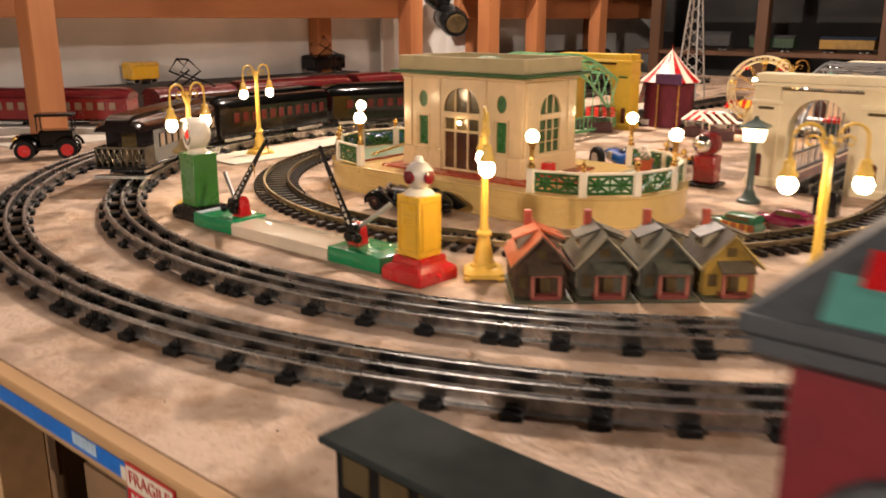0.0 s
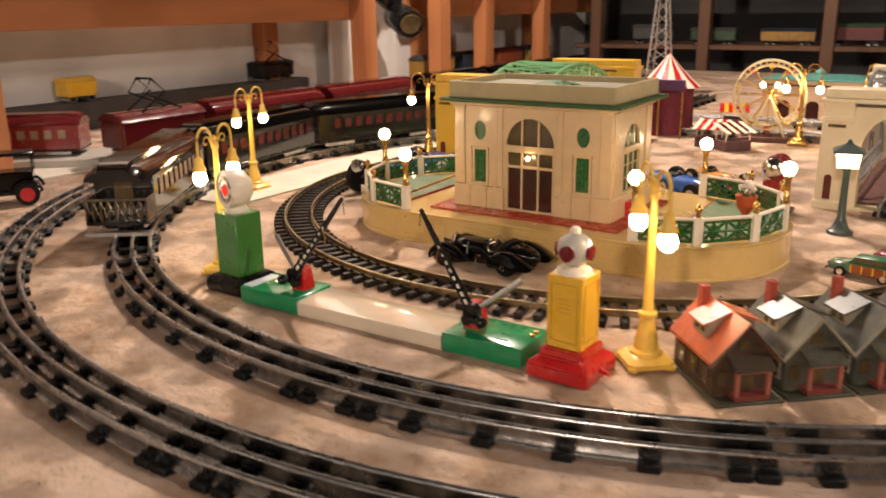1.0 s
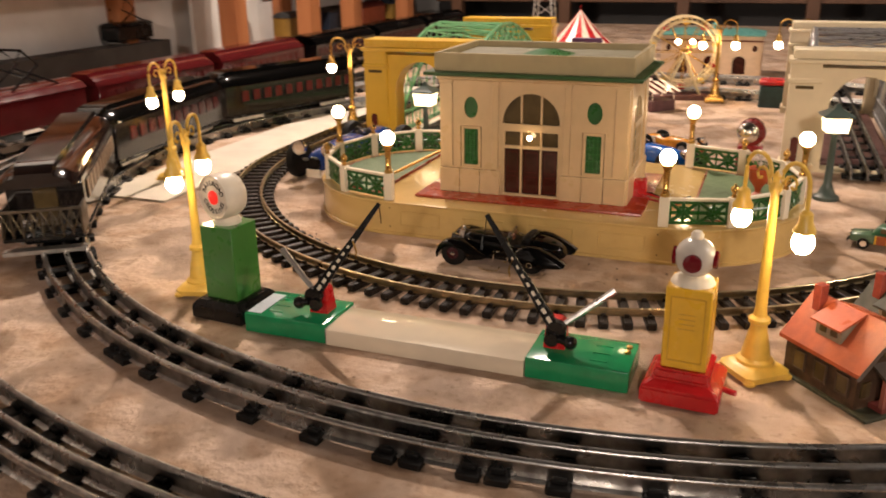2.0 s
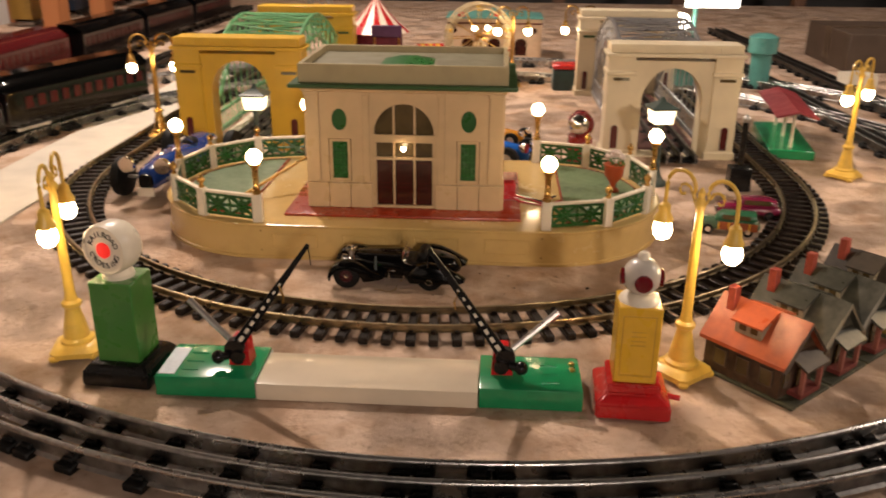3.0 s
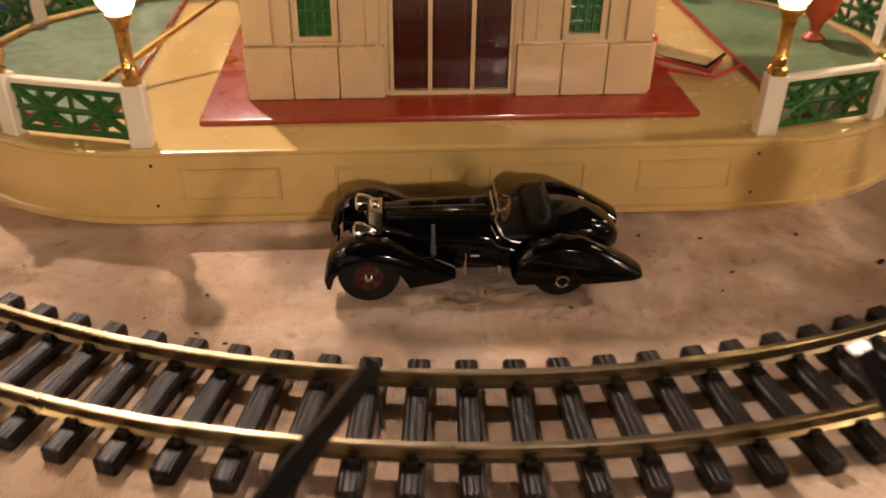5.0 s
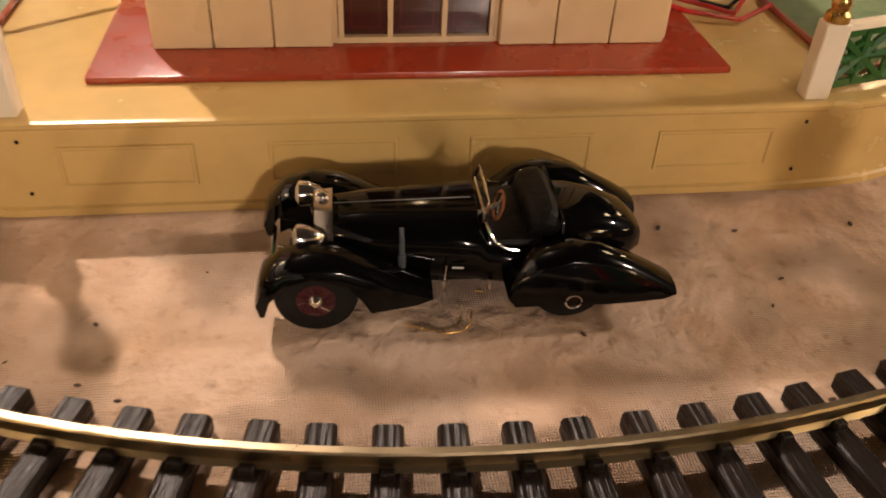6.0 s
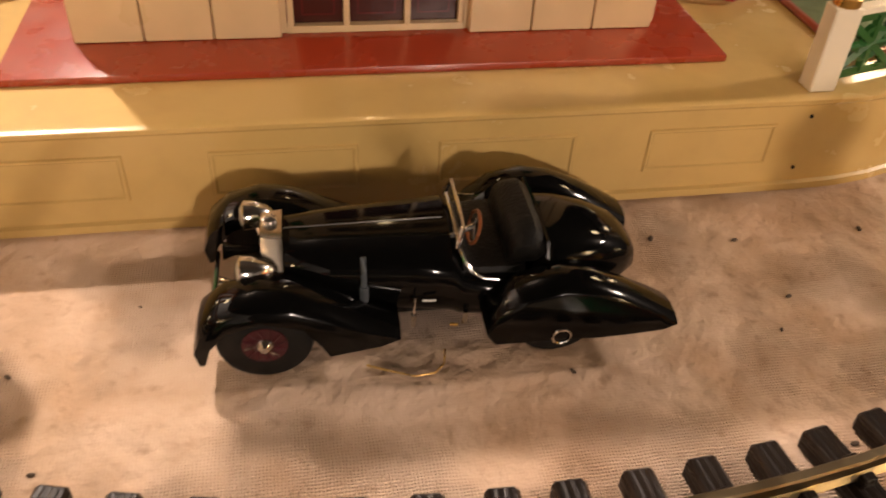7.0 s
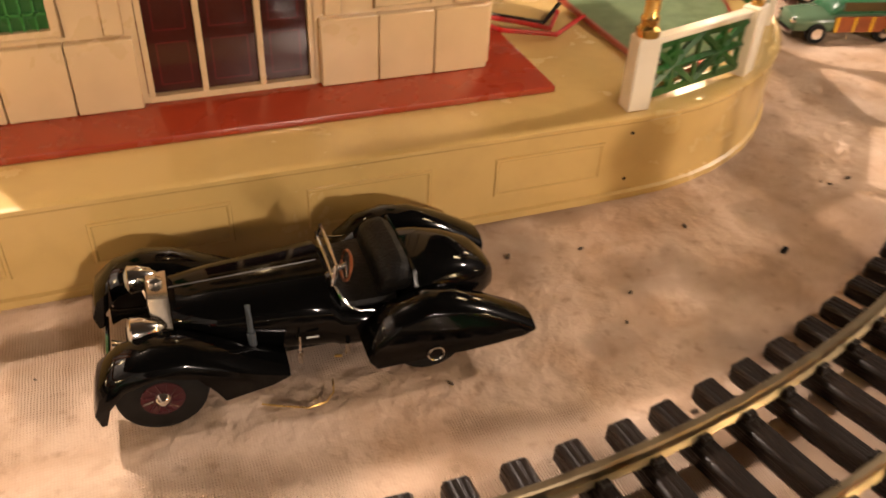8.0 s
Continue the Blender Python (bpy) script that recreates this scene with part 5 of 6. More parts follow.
spur.matrix_basis = pose(-2.6, 1.2, 0, 0, 0, 40)


def pantograph_engine(x, y, body, label, z=0.15, L=0.26, H=0.10, W=0.085):
    t = model_car_block("toy_electric_engine", label, x, y, z, 90, L, H, W, body, body, "engines")
    p = part("pantograph_frame", tube(B(), [(-0.06, -0.03, H - 0.003), (0.02, -0.03, H + 0.045), (-0.02, -0.03, H + 0.08), (-0.02, 0.03, H + 0.08), (0.02, 0.03, H + 0.045), (-0.06, 0.03, H - 0.003)], 0.003, 6), BLACK, t, "folding wire pantograph")
    part("pantograph_arm", tube(B(), [(0.07, -0.03, H - 0.003), (-0.05, -0.03, H + 0.045), (-0.02, -0.03, H + 0.081), (-0.02, 0.03, H + 0.081), (-0.05, 0.03, H + 0.045), (0.07, 0.03, H - 0.003)], 0.003, 6), BLACK, p)
    return t


slab("back_ledge", -3.095, 0.4, 0.0, -2.99, 2.9, 0.096, surf("ledge dark", (0.06, 0.055, 0.05), 0.8, var=0.2, scale=8), "dark ledge against the wall")
pantograph_engine(-2.268, 1.47, MAROONENG, "maroon electric toy engine with raised pantograph on the siding", 0.026, 0.27, 0.118, 0.1)
pantograph_engine(-3.045, 2.72, BLACK, "dark electric toy engine with raised pantograph", 0.096, 0.2, 0.085)
model_car_block("toy_caboose", "yellow toy caboose on the ledge", -3.045, 1.765, 0.096, 90, 0.115, 0.085, 0.075, YELLOW, YELLOW, "")

# white board between the tracks
slab("white_board", -1.83, 1.18, 0.0005, -1.665, 2.75, 0.004, surf("white painted board", (0.66, 0.60, 0.50), 0.6, var=0.08, scale=15), "white painted board beside the brass track")
slab("white_board_2", -2.6, 0.95, 0.0005, -2.3, 1.9, 0.004, surf("white painted board b", (0.62, 0.57, 0.48), 0.6, var=0.08, scale=15), "white painted board beside the tracks")


# ---- arched bridges ----
def bridge(x, y, portal, span, deckmat, label, L=0.7, rz=0):
    t = thing("toy_arch_bridge", label, "toy bridge", x, y, 0, rz, group="arched bridges")
    W, Ht, D = 0.27, 0.222, 0.06
    for k, y0 in enumerate((0.0, L - D)):
        hole = arch(0.124, 0.004, 0.118, 16, 0.07)
        p = part("portal", holed(rect(-W / 2 + 0.006, 0, W / 2 - 0.006, Ht - 0.02), [hole], y0 + 0.006, y0 + D - 0.006), portal, t, "moulded stone-like portal")
        for s in (-1, 1):
            a, b = sorted((s * (W / 2 - 0.055), s * W / 2))
            part("pier", loft(B(), [[(a - e, y0 - e, z), (b + e, y0 - e, z), (b + e, y0 + D + e, z), (a - e, y0 + D + e, z)] for e, z in ((0.004, 0), (0.004, 0.014), (0, 0.018), (0, 0.172), (0.003, 0.174), (0.003, 0.18), (0, 0.182), (0, Ht - 0.012))]), portal, p)
            part("niche", box(B(), (a + b) / 2 - 0.016, y0 - 0.0018, 0.162, (a + b) / 2 + 0.016, y0 + 0.003, 0.168), DKGREEN if k else GLASSDARK, p, "small dark slot")
            nb = arch(0.014, 0.02, 0.062, 8)
            part("doorway", wall_prism(B(), shift(nb, (a + b) / 2 + s * 0.006), y0 - 0.0022, y0 + 0.003), MAROON, p, "narrow dark doorway")
        part("cornice", box(B(), -W / 2 - 0.005, y0 - 0.006, Ht - 0.0119, W / 2 + 0.005, y0 + D + 0.006, Ht - 0.004, 0.0012), portal, p)
        part("coping", box(B(), -W / 2 + 0.002, y0 - 0.001, Ht - 0.0039, W / 2 - 0.002, y0 + D + 0.001, Ht + 0.014, 0.0012), portal, p)
        for q in range(16):
            xx = -W / 2 + 0.012 + q * (W - 0.024) / 15
            part("dentil", box(B(), xx - 0.0045, y0 - 0.0025, Ht - 0.001, xx + 0.0045, y0 + 0.002, Ht + 0.007), portal, p)
    y0, y1 = D, L - D
    part("deck", box(B(), -0.075, y0, 0.0, 0.075, y1, 0.008), deckmat, t)
    n = 12
    for s in (-1, 1):
        xs = s * 0.088
        ytop = [(y0 + (y1 - y0) * k / n) for k in range(n + 1)]
        ztop = [0.155 + 0.09 * math.sin(math.pi * k / n) for k in range(n + 1)]
        zlow = [0.02 + 0.175 * math.sin(math.pi * k / n) for k in range(n + 1)]
        tr = part("truss", tube(B(), [(xs, a, b) for a, b in zip(ytop, ztop)], 0.0045, 6), span, t, "arched lattice truss")
        part("lower_chord", tube(B(), [(xs, a, b) for a, b in zip(ytop, zlow)], 0.0045, 6), span, tr)
        part("bottom_rail", box(B(), xs - 0.004, y0, 0.008, xs + 0.004, y1, 0.016), span, tr)
        part("hand_rail", box(B(), xs - 0.003, y0, 0.05, xs + 0.003, y1, 0.055), span, tr)
        for k in range(n + 1):
            part("hanger", cyl(B(), (xs, ytop[k], 0.012), (xs, ytop[k], max(zlow[k], 0.052)), 0.0018, seg=5), span, tr)
            if k < n:
                part("brace", cyl(B(), (xs, ytop[k], zlow[k]), (xs, ytop[k + 1], ztop[k + 1]), 0.0022, seg=5), span, tr)
                part("brace", cyl(B(), (xs, ytop[k], ztop[k]), (xs, ytop[k + 1], zlow[k + 1]), 0.0022, seg=5), span, tr)
        for k in range(26):
            yy = y0 + (y1 - y0) * (k + 0.5) / 26
            part("baluster", box(B(), xs - 0.0012, yy - 0.0012, 0.016, xs + 0.0012, yy + 0.0012, 0.05), span, tr)
    for k in range(1, n):
        part("cross_tie", cyl(B(), (-0.088, ytop[k], ztop[k]), (0.088, ytop[k], ztop[k]), 0.0025, seg=5), span, t)
        if k < n - 1:
            part("cross_brace", cyl(B(), (-0.088, ytop[k], ztop[k]), (0.088, ytop[k + 1], ztop[k + 1]), 0.002, seg=5), span, t)
            part("cross_brace", cyl(B(), (0.088, ytop[k], ztop[k]), (-0.088, ytop[k + 1], ztop[k + 1]), 0.002, seg=5), span, t)
    return t


MINT = surf("mint green enamel", (0.16, 0.40, 0.18), 0.3, var=0.08, scale=40, coat=0.3)
SILVER = surf("silver enamel", (0.42, 0.42, 0.42), 0.32, 0.7, var=0.12, scale=60)
bridge(-1.406, 1.757, BRIDGEYEL, MINT, WHITE, "yellow arched toy bridge with mint green trusses", 0.72)
bridge(-0.503, 1.765, BRIDGECREAM, SILVER, surf("brown deck", (0.12, 0.05, 0.04), 0.6, var=0.2), "ivory arched toy bridge with silver trusses", 0.72)

# ---- fairground ----
tent = thing("circus_tent", "red and white striped circus tent with dark red sides", "toy tent", -1.233, 2.62, 0)
tent.matrix_basis = tent.matrix_basis @ Matrix.Diagonal((0.9, 0.9, 0.86, 1))
WH, RD = WHITE, RED
n = 20
for k in range(n):
    a0, a1 = 2 * math.pi * k / n, 2 * math.pi * (k + 1) / n
    rings = []
    for z, r in ((0.17, 0.112), (0.2, 0.078), (0.235, 0.045), (0.27, 0.016), (0.288, 0.002)):
        rings.append([(r * math.cos(a0), r * math.sin(a0), z), (r * math.cos(a1), r * math.sin(a1), z), (r * 0.96 * math.cos(a1), r * 0.96 * math.sin(a1), z - 0.002), (r * 0.96 * math.cos(a0), r * 0.96 * math.sin(a0), z - 0.002)])
    part("canopy_gore", loft(B(), rings), RD if k % 2 else WH, tent)
    if 8 <= k <= 12:
        rings = []
        for z, r in ((0.168, 0.108), (0.12, 0.122), (0.075, 0.145)):
            rings.append([(r * math.cos(a0), r * math.sin(a0), z), (r * math.cos(a1), r * math.sin(a1), z), (r * 0.97 * math.cos(a1), r * 0.97 * math.sin(a1), z), (r * 0.97 * math.cos(a0), r * 0.97 * math.sin(a0), z)])
        part("side_gore", loft(B(), rings), RD if k % 2 else WH, tent)
part("side_wall", lathe(B(), [(0.092, 0.0), (0.088, 0.17), (0.084, 0.17)], seg=20), surf("dark red cloth", (0.13, 0.006, 0.018), 0.7, var=0.2, scale=30, stretch=(4, 4, 1)), tent, "dark red cloth side")
part("sign_board", box(B(), 0.0, -0.125, 0.165, 0.1, -0.115, 0.205, 0.003), surf("purple board", (0.10, 0.03, 0.10), 0.5), tent, "dark purple sign board")
for x in (0.01, 0.09):
    part("sign_post", cyl(B(), (x, -0.118, 0), (x, -0.118, 0.17), 0.003, seg=6), BRASS, tent)
part("pennant", cyl(B(), (0, 0, 0.285), (0, 0, 0.305), 0.0015, seg=5), RED, tent)

wheel_thing = thing("ferris_wheel", "cream toy ferris wheel with brass spokes", "toy ferris wheel", -0.92, 2.6, 0, 12)
FWM = surf("cream plastic", (0.62, 0.52, 0.32), 0.4, var=0.08)
for y in (-0.022, 0.022):
    for r in (0.1, 0.086):
        part("rim", tube(B(), [(r * math.cos(a), y, 0.135 + r * math.sin(a)) for a in [2 * math.pi * k / 40 for k in range(40)]], 0.0028, 6, close=True), FWM, wheel_thing)
    for k in range(12):
        a = 2 * math.pi * k / 12
        part("spoke", cyl(B(), (0, y, 0.135), (0.1 * math.cos(a), y, 0.135 + 0.1 * math.sin(a)), 0.0016, seg=5), BRASS, wheel_thing)
    for k in range(36):
        a = 2 * math.pi * k / 36
        part("rung", cyl(B(), (0.086 * math.cos(a), y, 0.135 + 0.086 * math.sin(a)), (0.1 * math.cos(a), y, 0.135 + 0.1 * math.sin(a)), 0.0018, seg=4), FWM, wheel_thing)
    for s in (-1, 1):
        part("leg", cyl(B(), (s * 0.055, y * 1.6, 0), (0, y * 1.3, 0.135), 0.0035, seg=6), FWM, wheel_thing)
for k in range(10):
    a = 2 * math.pi * (k + 0.5) / 10
    part("gondola", box(B(), 0.093 * math.cos(a) - 0.009, -0.016, 0.120 + 0.093 * math.sin(a), 0.093 * math.cos(a) + 0.009, 0.016, 0.132 + 0.093 * math.sin(a), 0.002), RED if k % 2 else YELLOW, wheel_thing)
part("motor_base", box(B(), -0.085, -0.05, 0, 0.085, 0.05, 0.016, 0.002), surf("brown base", (0.12, 0.04, 0.03), 0.5), wheel_thing)
for x in (-0.02, 0.02):
    part("bulb", ball(B(), (x, -0.03, 0.165), 0.008, 10), BULBDIM, wheel_thing, "lit bulb")
for i, (x, y, c1, c2, lab) in enumerate(((-1.03, 2.42, RED, WHITE, "small striped fair booth"), (-1.08, 2.85, YELLOW, RED, "yellow and red fair booth"), (-1.32, 2.32, MAROON, RED, "dark red fair kiosk"), (-0.96, 2.38, MAROON, WHITE, "low brown carousel base"))):
    b = thing("fair_booth", lab, "toy booth", x, y, 0, 15 * i, group="fair booths")
    part("counter", box(B(), -0.04, -0.03, 0, 0.04, 0.03, 0.03, 0.002), surf("booth " + str(i), (0.12, 0.05, 0.05), 0.5), b)
    for sx in (-1, 1):
        for sy in (-1, 1):
            part("pole", cyl(B(), (sx * 0.036, sy * 0.026, 0.03), (sx * 0.036, sy * 0.026, 0.055), 0.0018, seg=5), WHITE, b)
    for k in range(7):
        part("awning_strip", loft(B(), [[(-0.045 + 0.0129 * k, y1, z), (-0.0321 + 0.0129 * k, y1, z), (-0.0321 + 0.0129 * k, y1, z + 0.002), (-0.045 + 0.0129 * k, y1, z + 0.002)] for y1, z in ((-0.045, 0.052), (0.035, 0.072))]), c1 if k % 2 else c2, b)

# ---- second station at the far end ----
st2 = thing("far_station", "cream toy station with teal roof at the far end", "model station", -0.875, 3.05, 0, 0)
st2.matrix_basis = st2.matrix_basis @ Matrix.Diagonal((0.85, 0.9, 0.74, 1))
holes = [shift(arch(0.05, 0.02, 0.075, 10), x) for x in (-0.11, 0.0, 0.11)] + [oval(x, 0.135, 0.01, 0.014) for x in (-0.165, 0.165)]
PINKC = surf("pink cream enamel", (0.60, 0.42, 0.27), 0.4, var=0.06)
part("front_wall", holed(rect(-0.19, 0, 0.19, 0.165), holes, -0.004, 0), PINKC, st2)
# no hollow inside: a solid block whose dark colour gives the shade behind the arches
part("body", box(B(), -0.189, 0.003, 0, 0.189, 0.2, 0.164), GLASSRED, st2, "solid maroon block, dark to stand for the shade inside the arches")
for s in (-1, 1):
    part("side_wall", box(B(), min(s * 0.189, s * 0.194), 0, 0, max(s * 0.189, s * 0.194), 0.2, 0.165), PINKC, st2)
part("band", box(B(), -0.197, -0.008, 0.165, 0.197, 0.204, 0.172), MAROON, st2, "dark red band")
part("parapet", box(B(), -0.195, -0.006, 0.172, 0.195, 0.202, 0.19), PINKC, st2)
TEAL = surf("teal enamel", (0.10, 0.30, 0.26), 0.35, var=0.08, coat=0.3)
part("roof", loft(B(), [[(a * w, 0.098 + b * d, z) for a, b in ((-1, -1), (1, -1), (1, 1), (-1, 1))] for w, d, z in ((0.2, 0.11, 0.19), (0.2, 0.11, 0.196), (0.12, 0.04, 0.212))]), TEAL, st2, "teal hipped roof")
part("cupola", lathe(B(), [(0.022, 0.205), (0.022, 0.222), (0.012, 0.232), (0.003, 0.24)], (0, 0.098, 0), 10), TEAL, st2)
bar = thing("red_trunk", "red topped dark chest beside the far station", "toy chest", -0.665, 2.52, 0)
part("chest", box(B(), -0.035, -0.03, 0, 0.035, 0.03, 0.06, 0.003), surf("dark teal", (0.02, 0.06, 0.07), 0.4), bar)
part("lid", box(B(), -0.037, -0.032, 0.061, 0.037, 0.032, 0.075, 0.004), RED, bar)

# floodlight tower and lattice mast
fl = thing("floodlight_tower", "teal based floodlight tower with bright lamps", "toy floodlight", -0.3, 2.55, 0)
part("base", lathe(B(), [(0.07, 0), (0.07, 0.08), (0.085, 0.085), (0.085, 0.10), (0.05, 0.11)], seg=20), TEAL, fl, "round teal base")
part("mast", cyl(B(), (0, 0, 0.1), (0, 0, 0.25), 0.006, seg=8), TEAL, fl)
part("panel", box(B(), -0.03, -0.01, 0.235, 0.12, 0.004, 0.285, 0.002), glow("bright panel", (1, 0.93, 0.8), 6), fl, "bright white lamp panel")
part("lamp", ball(B(), (-0.045, -0.03, 0.195), 0.028, 14), glow("bright lamp", (1, 0.9, 0.72), 25), fl, "very bright lamp")
for k in range(6):
    a = k * 1.05
    part("red_flower", ball(B(), (0.072 * math.cos(a), 0.072 * math.sin(a), 0.108), 0.012, 8), RED, fl)
drum = thing("teal_tank", "teal round tank with pale sides", "toy tank", -0.08, 2.6, 0)
part("tank", lathe(B(), [(0.03, 0), (0.03, 0.1), (0.042, 0.105), (0.042, 0.15), (0.02, 0.16)], seg=16), TEAL, drum)

mast = thing("lattice_mast", "tall silver lattice mast with a top platform", "toy mast", -1.6, 3.6, 0)
for sx in (-1, 1):
    for sy in (-1, 1):
        part("leg", cyl(B(), (sx * 0.05, sy * 0.05, 0), (sx * 0.016, sy * 0.016, 0.47), 0.004, seg=6), TIN, mast)
for k in range(9):
    z0, z1 = 0.05 * k, 0.05 * (k + 1)
    w0, w1 = 0.05 - 0.034 * z0 / 0.47, 0.05 - 0.034 * z1 / 0.47
    for a in range(4):
        c0, c1 = ((-1, -1), (1, -1), (1, 1), (-1, 1))[a], ((1, -1), (1, 1), (-1, 1), (-1, -1))[a]
        part("lattice", cyl(B(), (c0[0] * w0, c0[1] * w0, z0), (c1[0] * w1, c1[1] * w1, z1), 0.002, seg=4), TIN, mast)
part("platform", box(B(), -0.05, -0.05, 0.47, 0.05, 0.05, 0.49, 0.003), TIN, mast)

# ---- small things round the terrace ----
bell = thing("crossing_bell", "red pedestal bell with a chrome dome", "toy bell", -0.695, 1.685, 0)
part("foot", box(B(), -0.032, -0.032, 0, 0.032, 0.032, 0.008, 0.002), BLACK, bell)
part("pedestal", box(B(), -0.023, -0.02, 0.008, 0.023, 0.02, 0.066, 0.003), surf("deep red enamel", (0.24, 0.012, 0.014), 0.28, var=0.1, coat=0.4), bell)
part("drum", tube(B(), [(0, -0.016, 0.09), (0, -0.012, 0.09), (0, 0.016, 0.09)], [0.024, 0.026, 0.024], 20), surf("dark red enamel", (0.16, 0.01, 0.012), 0.25, var=0.1, coat=0.4), bell)
part("dome", ball(B(), (-0.006, -0.018, 0.09), 0.021, 16, (1, 0.7, 1)), CHROME, bell, "chrome dome")


def racer(x, y, rz, body, label, S=1.0):
    t = thing("toy_racer", label, "toy car", x, y, 0, rz, group="toy racing cars")
    def P(*v):
        return tuple(S * c for c in v)
    rings = []
    for xx, hw, zb, zt in ((-0.115, 0.012, 0.02, 0.044), (-0.108, 0.016, 0.018, 0.05), (-0.05, 0.02, 0.016, 0.056), (0.0, 0.024, 0.016, 0.058), (0.02, 0.025, 0.016, 0.05), (0.045, 0.025, 0.017, 0.055), (0.08, 0.02, 0.02, 0.056), (0.11, 0.01, 0.028, 0.047), (0.12, 0.003, 0.034, 0.04)):
        rings.append([P(*p) for p in superring(xx, hw, zb, zt, 14)])
    part("body", loft(B(), rings), body, t, sharp=50)
    part("grille", loft(B(), [[P(*p) for p in superring(xx, hw, zb, zt, 12)] for xx, hw, zb, zt in ((-0.119, 0.01, 0.022, 0.042), (-0.1145, 0.0115, 0.021, 0.0435))]), BLACK, t)
    part("cockpit", ball(B(), P(0.032, 0, 0.052), 0.016 * S, 12, (1, 0.8, 0.5)), LEATHER, t)
    part("windscreen", tube(B(), [P(0.012, -0.014, 0.057), P(0.014, 0, 0.066), P(0.012, 0.014, 0.057)], 0.0015 * S, 5), CHROME, t)
    for sx, r in ((-0.085, 0.029), (0.075, 0.031)):
        part("axle", cyl(B(), P(sx, -0.05, r), P(sx, 0.05, r), 0.0025 * S, seg=6), TIN, t)
        for s in (-1, 1):
            w = part("wheel", tube(B(), [P(sx, s * (0.05 + d), r) for d in (-0.008, -0.006, 0, 0.006, 0.008)], [r * S * q for q in (0.78, 0.95, 1, 0.95, 0.78)], 24), RUBBER, t, "black tyre")
            part("hub", tube(B(), [P(sx, s * (0.05 + d), r) for d in (0.004, 0.009)], [r * S * 0.6, r * S * 0.5], 16), TIN, w)
    for s in (-1, 1):
        part("headlamp", tube(B(), [P(xx, s * 0.026, 0.055) for xx in (-0.118, -0.112, -0.1)], [0.011 * S, 0.0115 * S, 0.004 * S], 14), CHROME, t, "round chrome headlamp")
        part("number_plate", box(B(), *P(0.05, s * 0.024 - 0.0025, 0.03), *P(0.07, s * 0.024 + 0.0025, 0.05)), WHITE, t, "white number patch")
    part("front_plate", box(B(), *P(-0.121, -0.012, 0.012), *P(-0.118, 0.012, 0.024)), WHITE, t, "white plate with plain bars")
    return t


BLUE = surf("deep blue enamel", (0.012, 0.045, 0.22), 0.2, var=0.1, scale=60, coat=0.5)
BLUE2 = surf("bright blue enamel", (0.012, 0.10, 0.42), 0.2, var=0.1, scale=60, coat=0.5)
racer(-1.456, 1.525, 85, BLUE, "blue vintage toy racing car beside the terrace", 1.25)
racer(-0.885, 1.702, 150, BLUE2, "bright blue toy racing car behind the station", 0.92)
racer(-0.86, 1.865, 150, surf("orange yellow enamel", (0.6, 0.25, 0.02), 0.25, var=0.1, coat=0.4), "orange-yellow toy racing car behind the station", 0.62)
racer(-1.22, 1.62, -70, surf("crimson enamel", (0.35, 0.02, 0.03), 0.25, var=0.1, coat=0.4), "crimson and blue toy car behind the terrace", 0.55)


def sedan(x, y, rz, lower, upper, label, L=0.125, wood=None):
    t = thing("toy_sedan", label, "toy car", x, y, 0, rz, group="parked toy cars")
    k = L / 0.125
    def R(sec):
        return [[(k * p[0], k * p[1], k * p[2]) for p in superring(*s, 16, 3.2)] for s in sec]
    part("body", loft(B(), R(((-0.064, 0.015, 0.012, 0.024), (-0.06, 0.02, 0.009, 0.028), (-0.03, 0.023, 0.008, 0.031), (0.03, 0.024, 0.008, 0.031), (0.058, 0.021, 0.009, 0.029), (0.063, 0.015, 0.012, 0.024)))), lower, t, sharp=50)
    part("cabin", loft(B(), R(((-0.026, 0.019, 0.026, 0.031), (-0.014, 0.019, 0.026, 0.045), (0.035, 0.0195, 0.026, 0.046), (0.054, 0.0185, 0.026, 0.040 if not wood else 0.046)))), upper, t, sharp=50)
    for s in (-1, 1):
        part("side_glass", box(B(), -0.012 * k, (s * 0.0192 - 0.0008) * k, 0.033 * k, 0.042 * k, (s * 0.0192 + 0.0008) * k, 0.042 * k), GLASSDARK, t)
        if wood:
            part("wood_side", box(B(), -0.02 * k, (s * 0.0238 - 0.0009) * k, 0.012 * k, 0.058 * k, (s * 0.0238 + 0.0009) * k, 0.0285 * k), wood, t, "wood-panelled side")
            for q in range(4):
                part("rib", box(B(), (-0.02 + 0.02 * q) * k, (s * 0.0248 - 0.0006) * k, 0.012 * k, (-0.017 + 0.02 * q) * k, (s * 0.0248 + 0.0006) * k, 0.0285 * k), YELLOW, t)
        part("headlamp", ball(B(), (-0.063 * k, s * 0.014 * k, 0.022 * k), 0.0035 * k, 8), CHROME, t)
        for sx in (-0.038, 0.04):
            w = part("wheel", cyl(B(), (sx * k, (s * 0.0165) * k, 0.0105 * k), (sx * k, (s * 0.0245) * k, 0.0105 * k), 0.0105 * k, seg=16), RUBBER, t)
            part("hub", cyl(B(), (sx * k, (s * 0.0245) * k, 0.0105 * k), (sx * k, (s * 0.0252) * k, 0.0105 * k), 0.006 * k, seg=12), CHROME, w)
        part("bumper", cyl(B(), (-0.066 * k, -0.02 * k, 0.012 * k), (-0.066 * k, 0.02 * k, 0.012 * k), 0.002 * k, seg=6), CHROME, t)
    return t


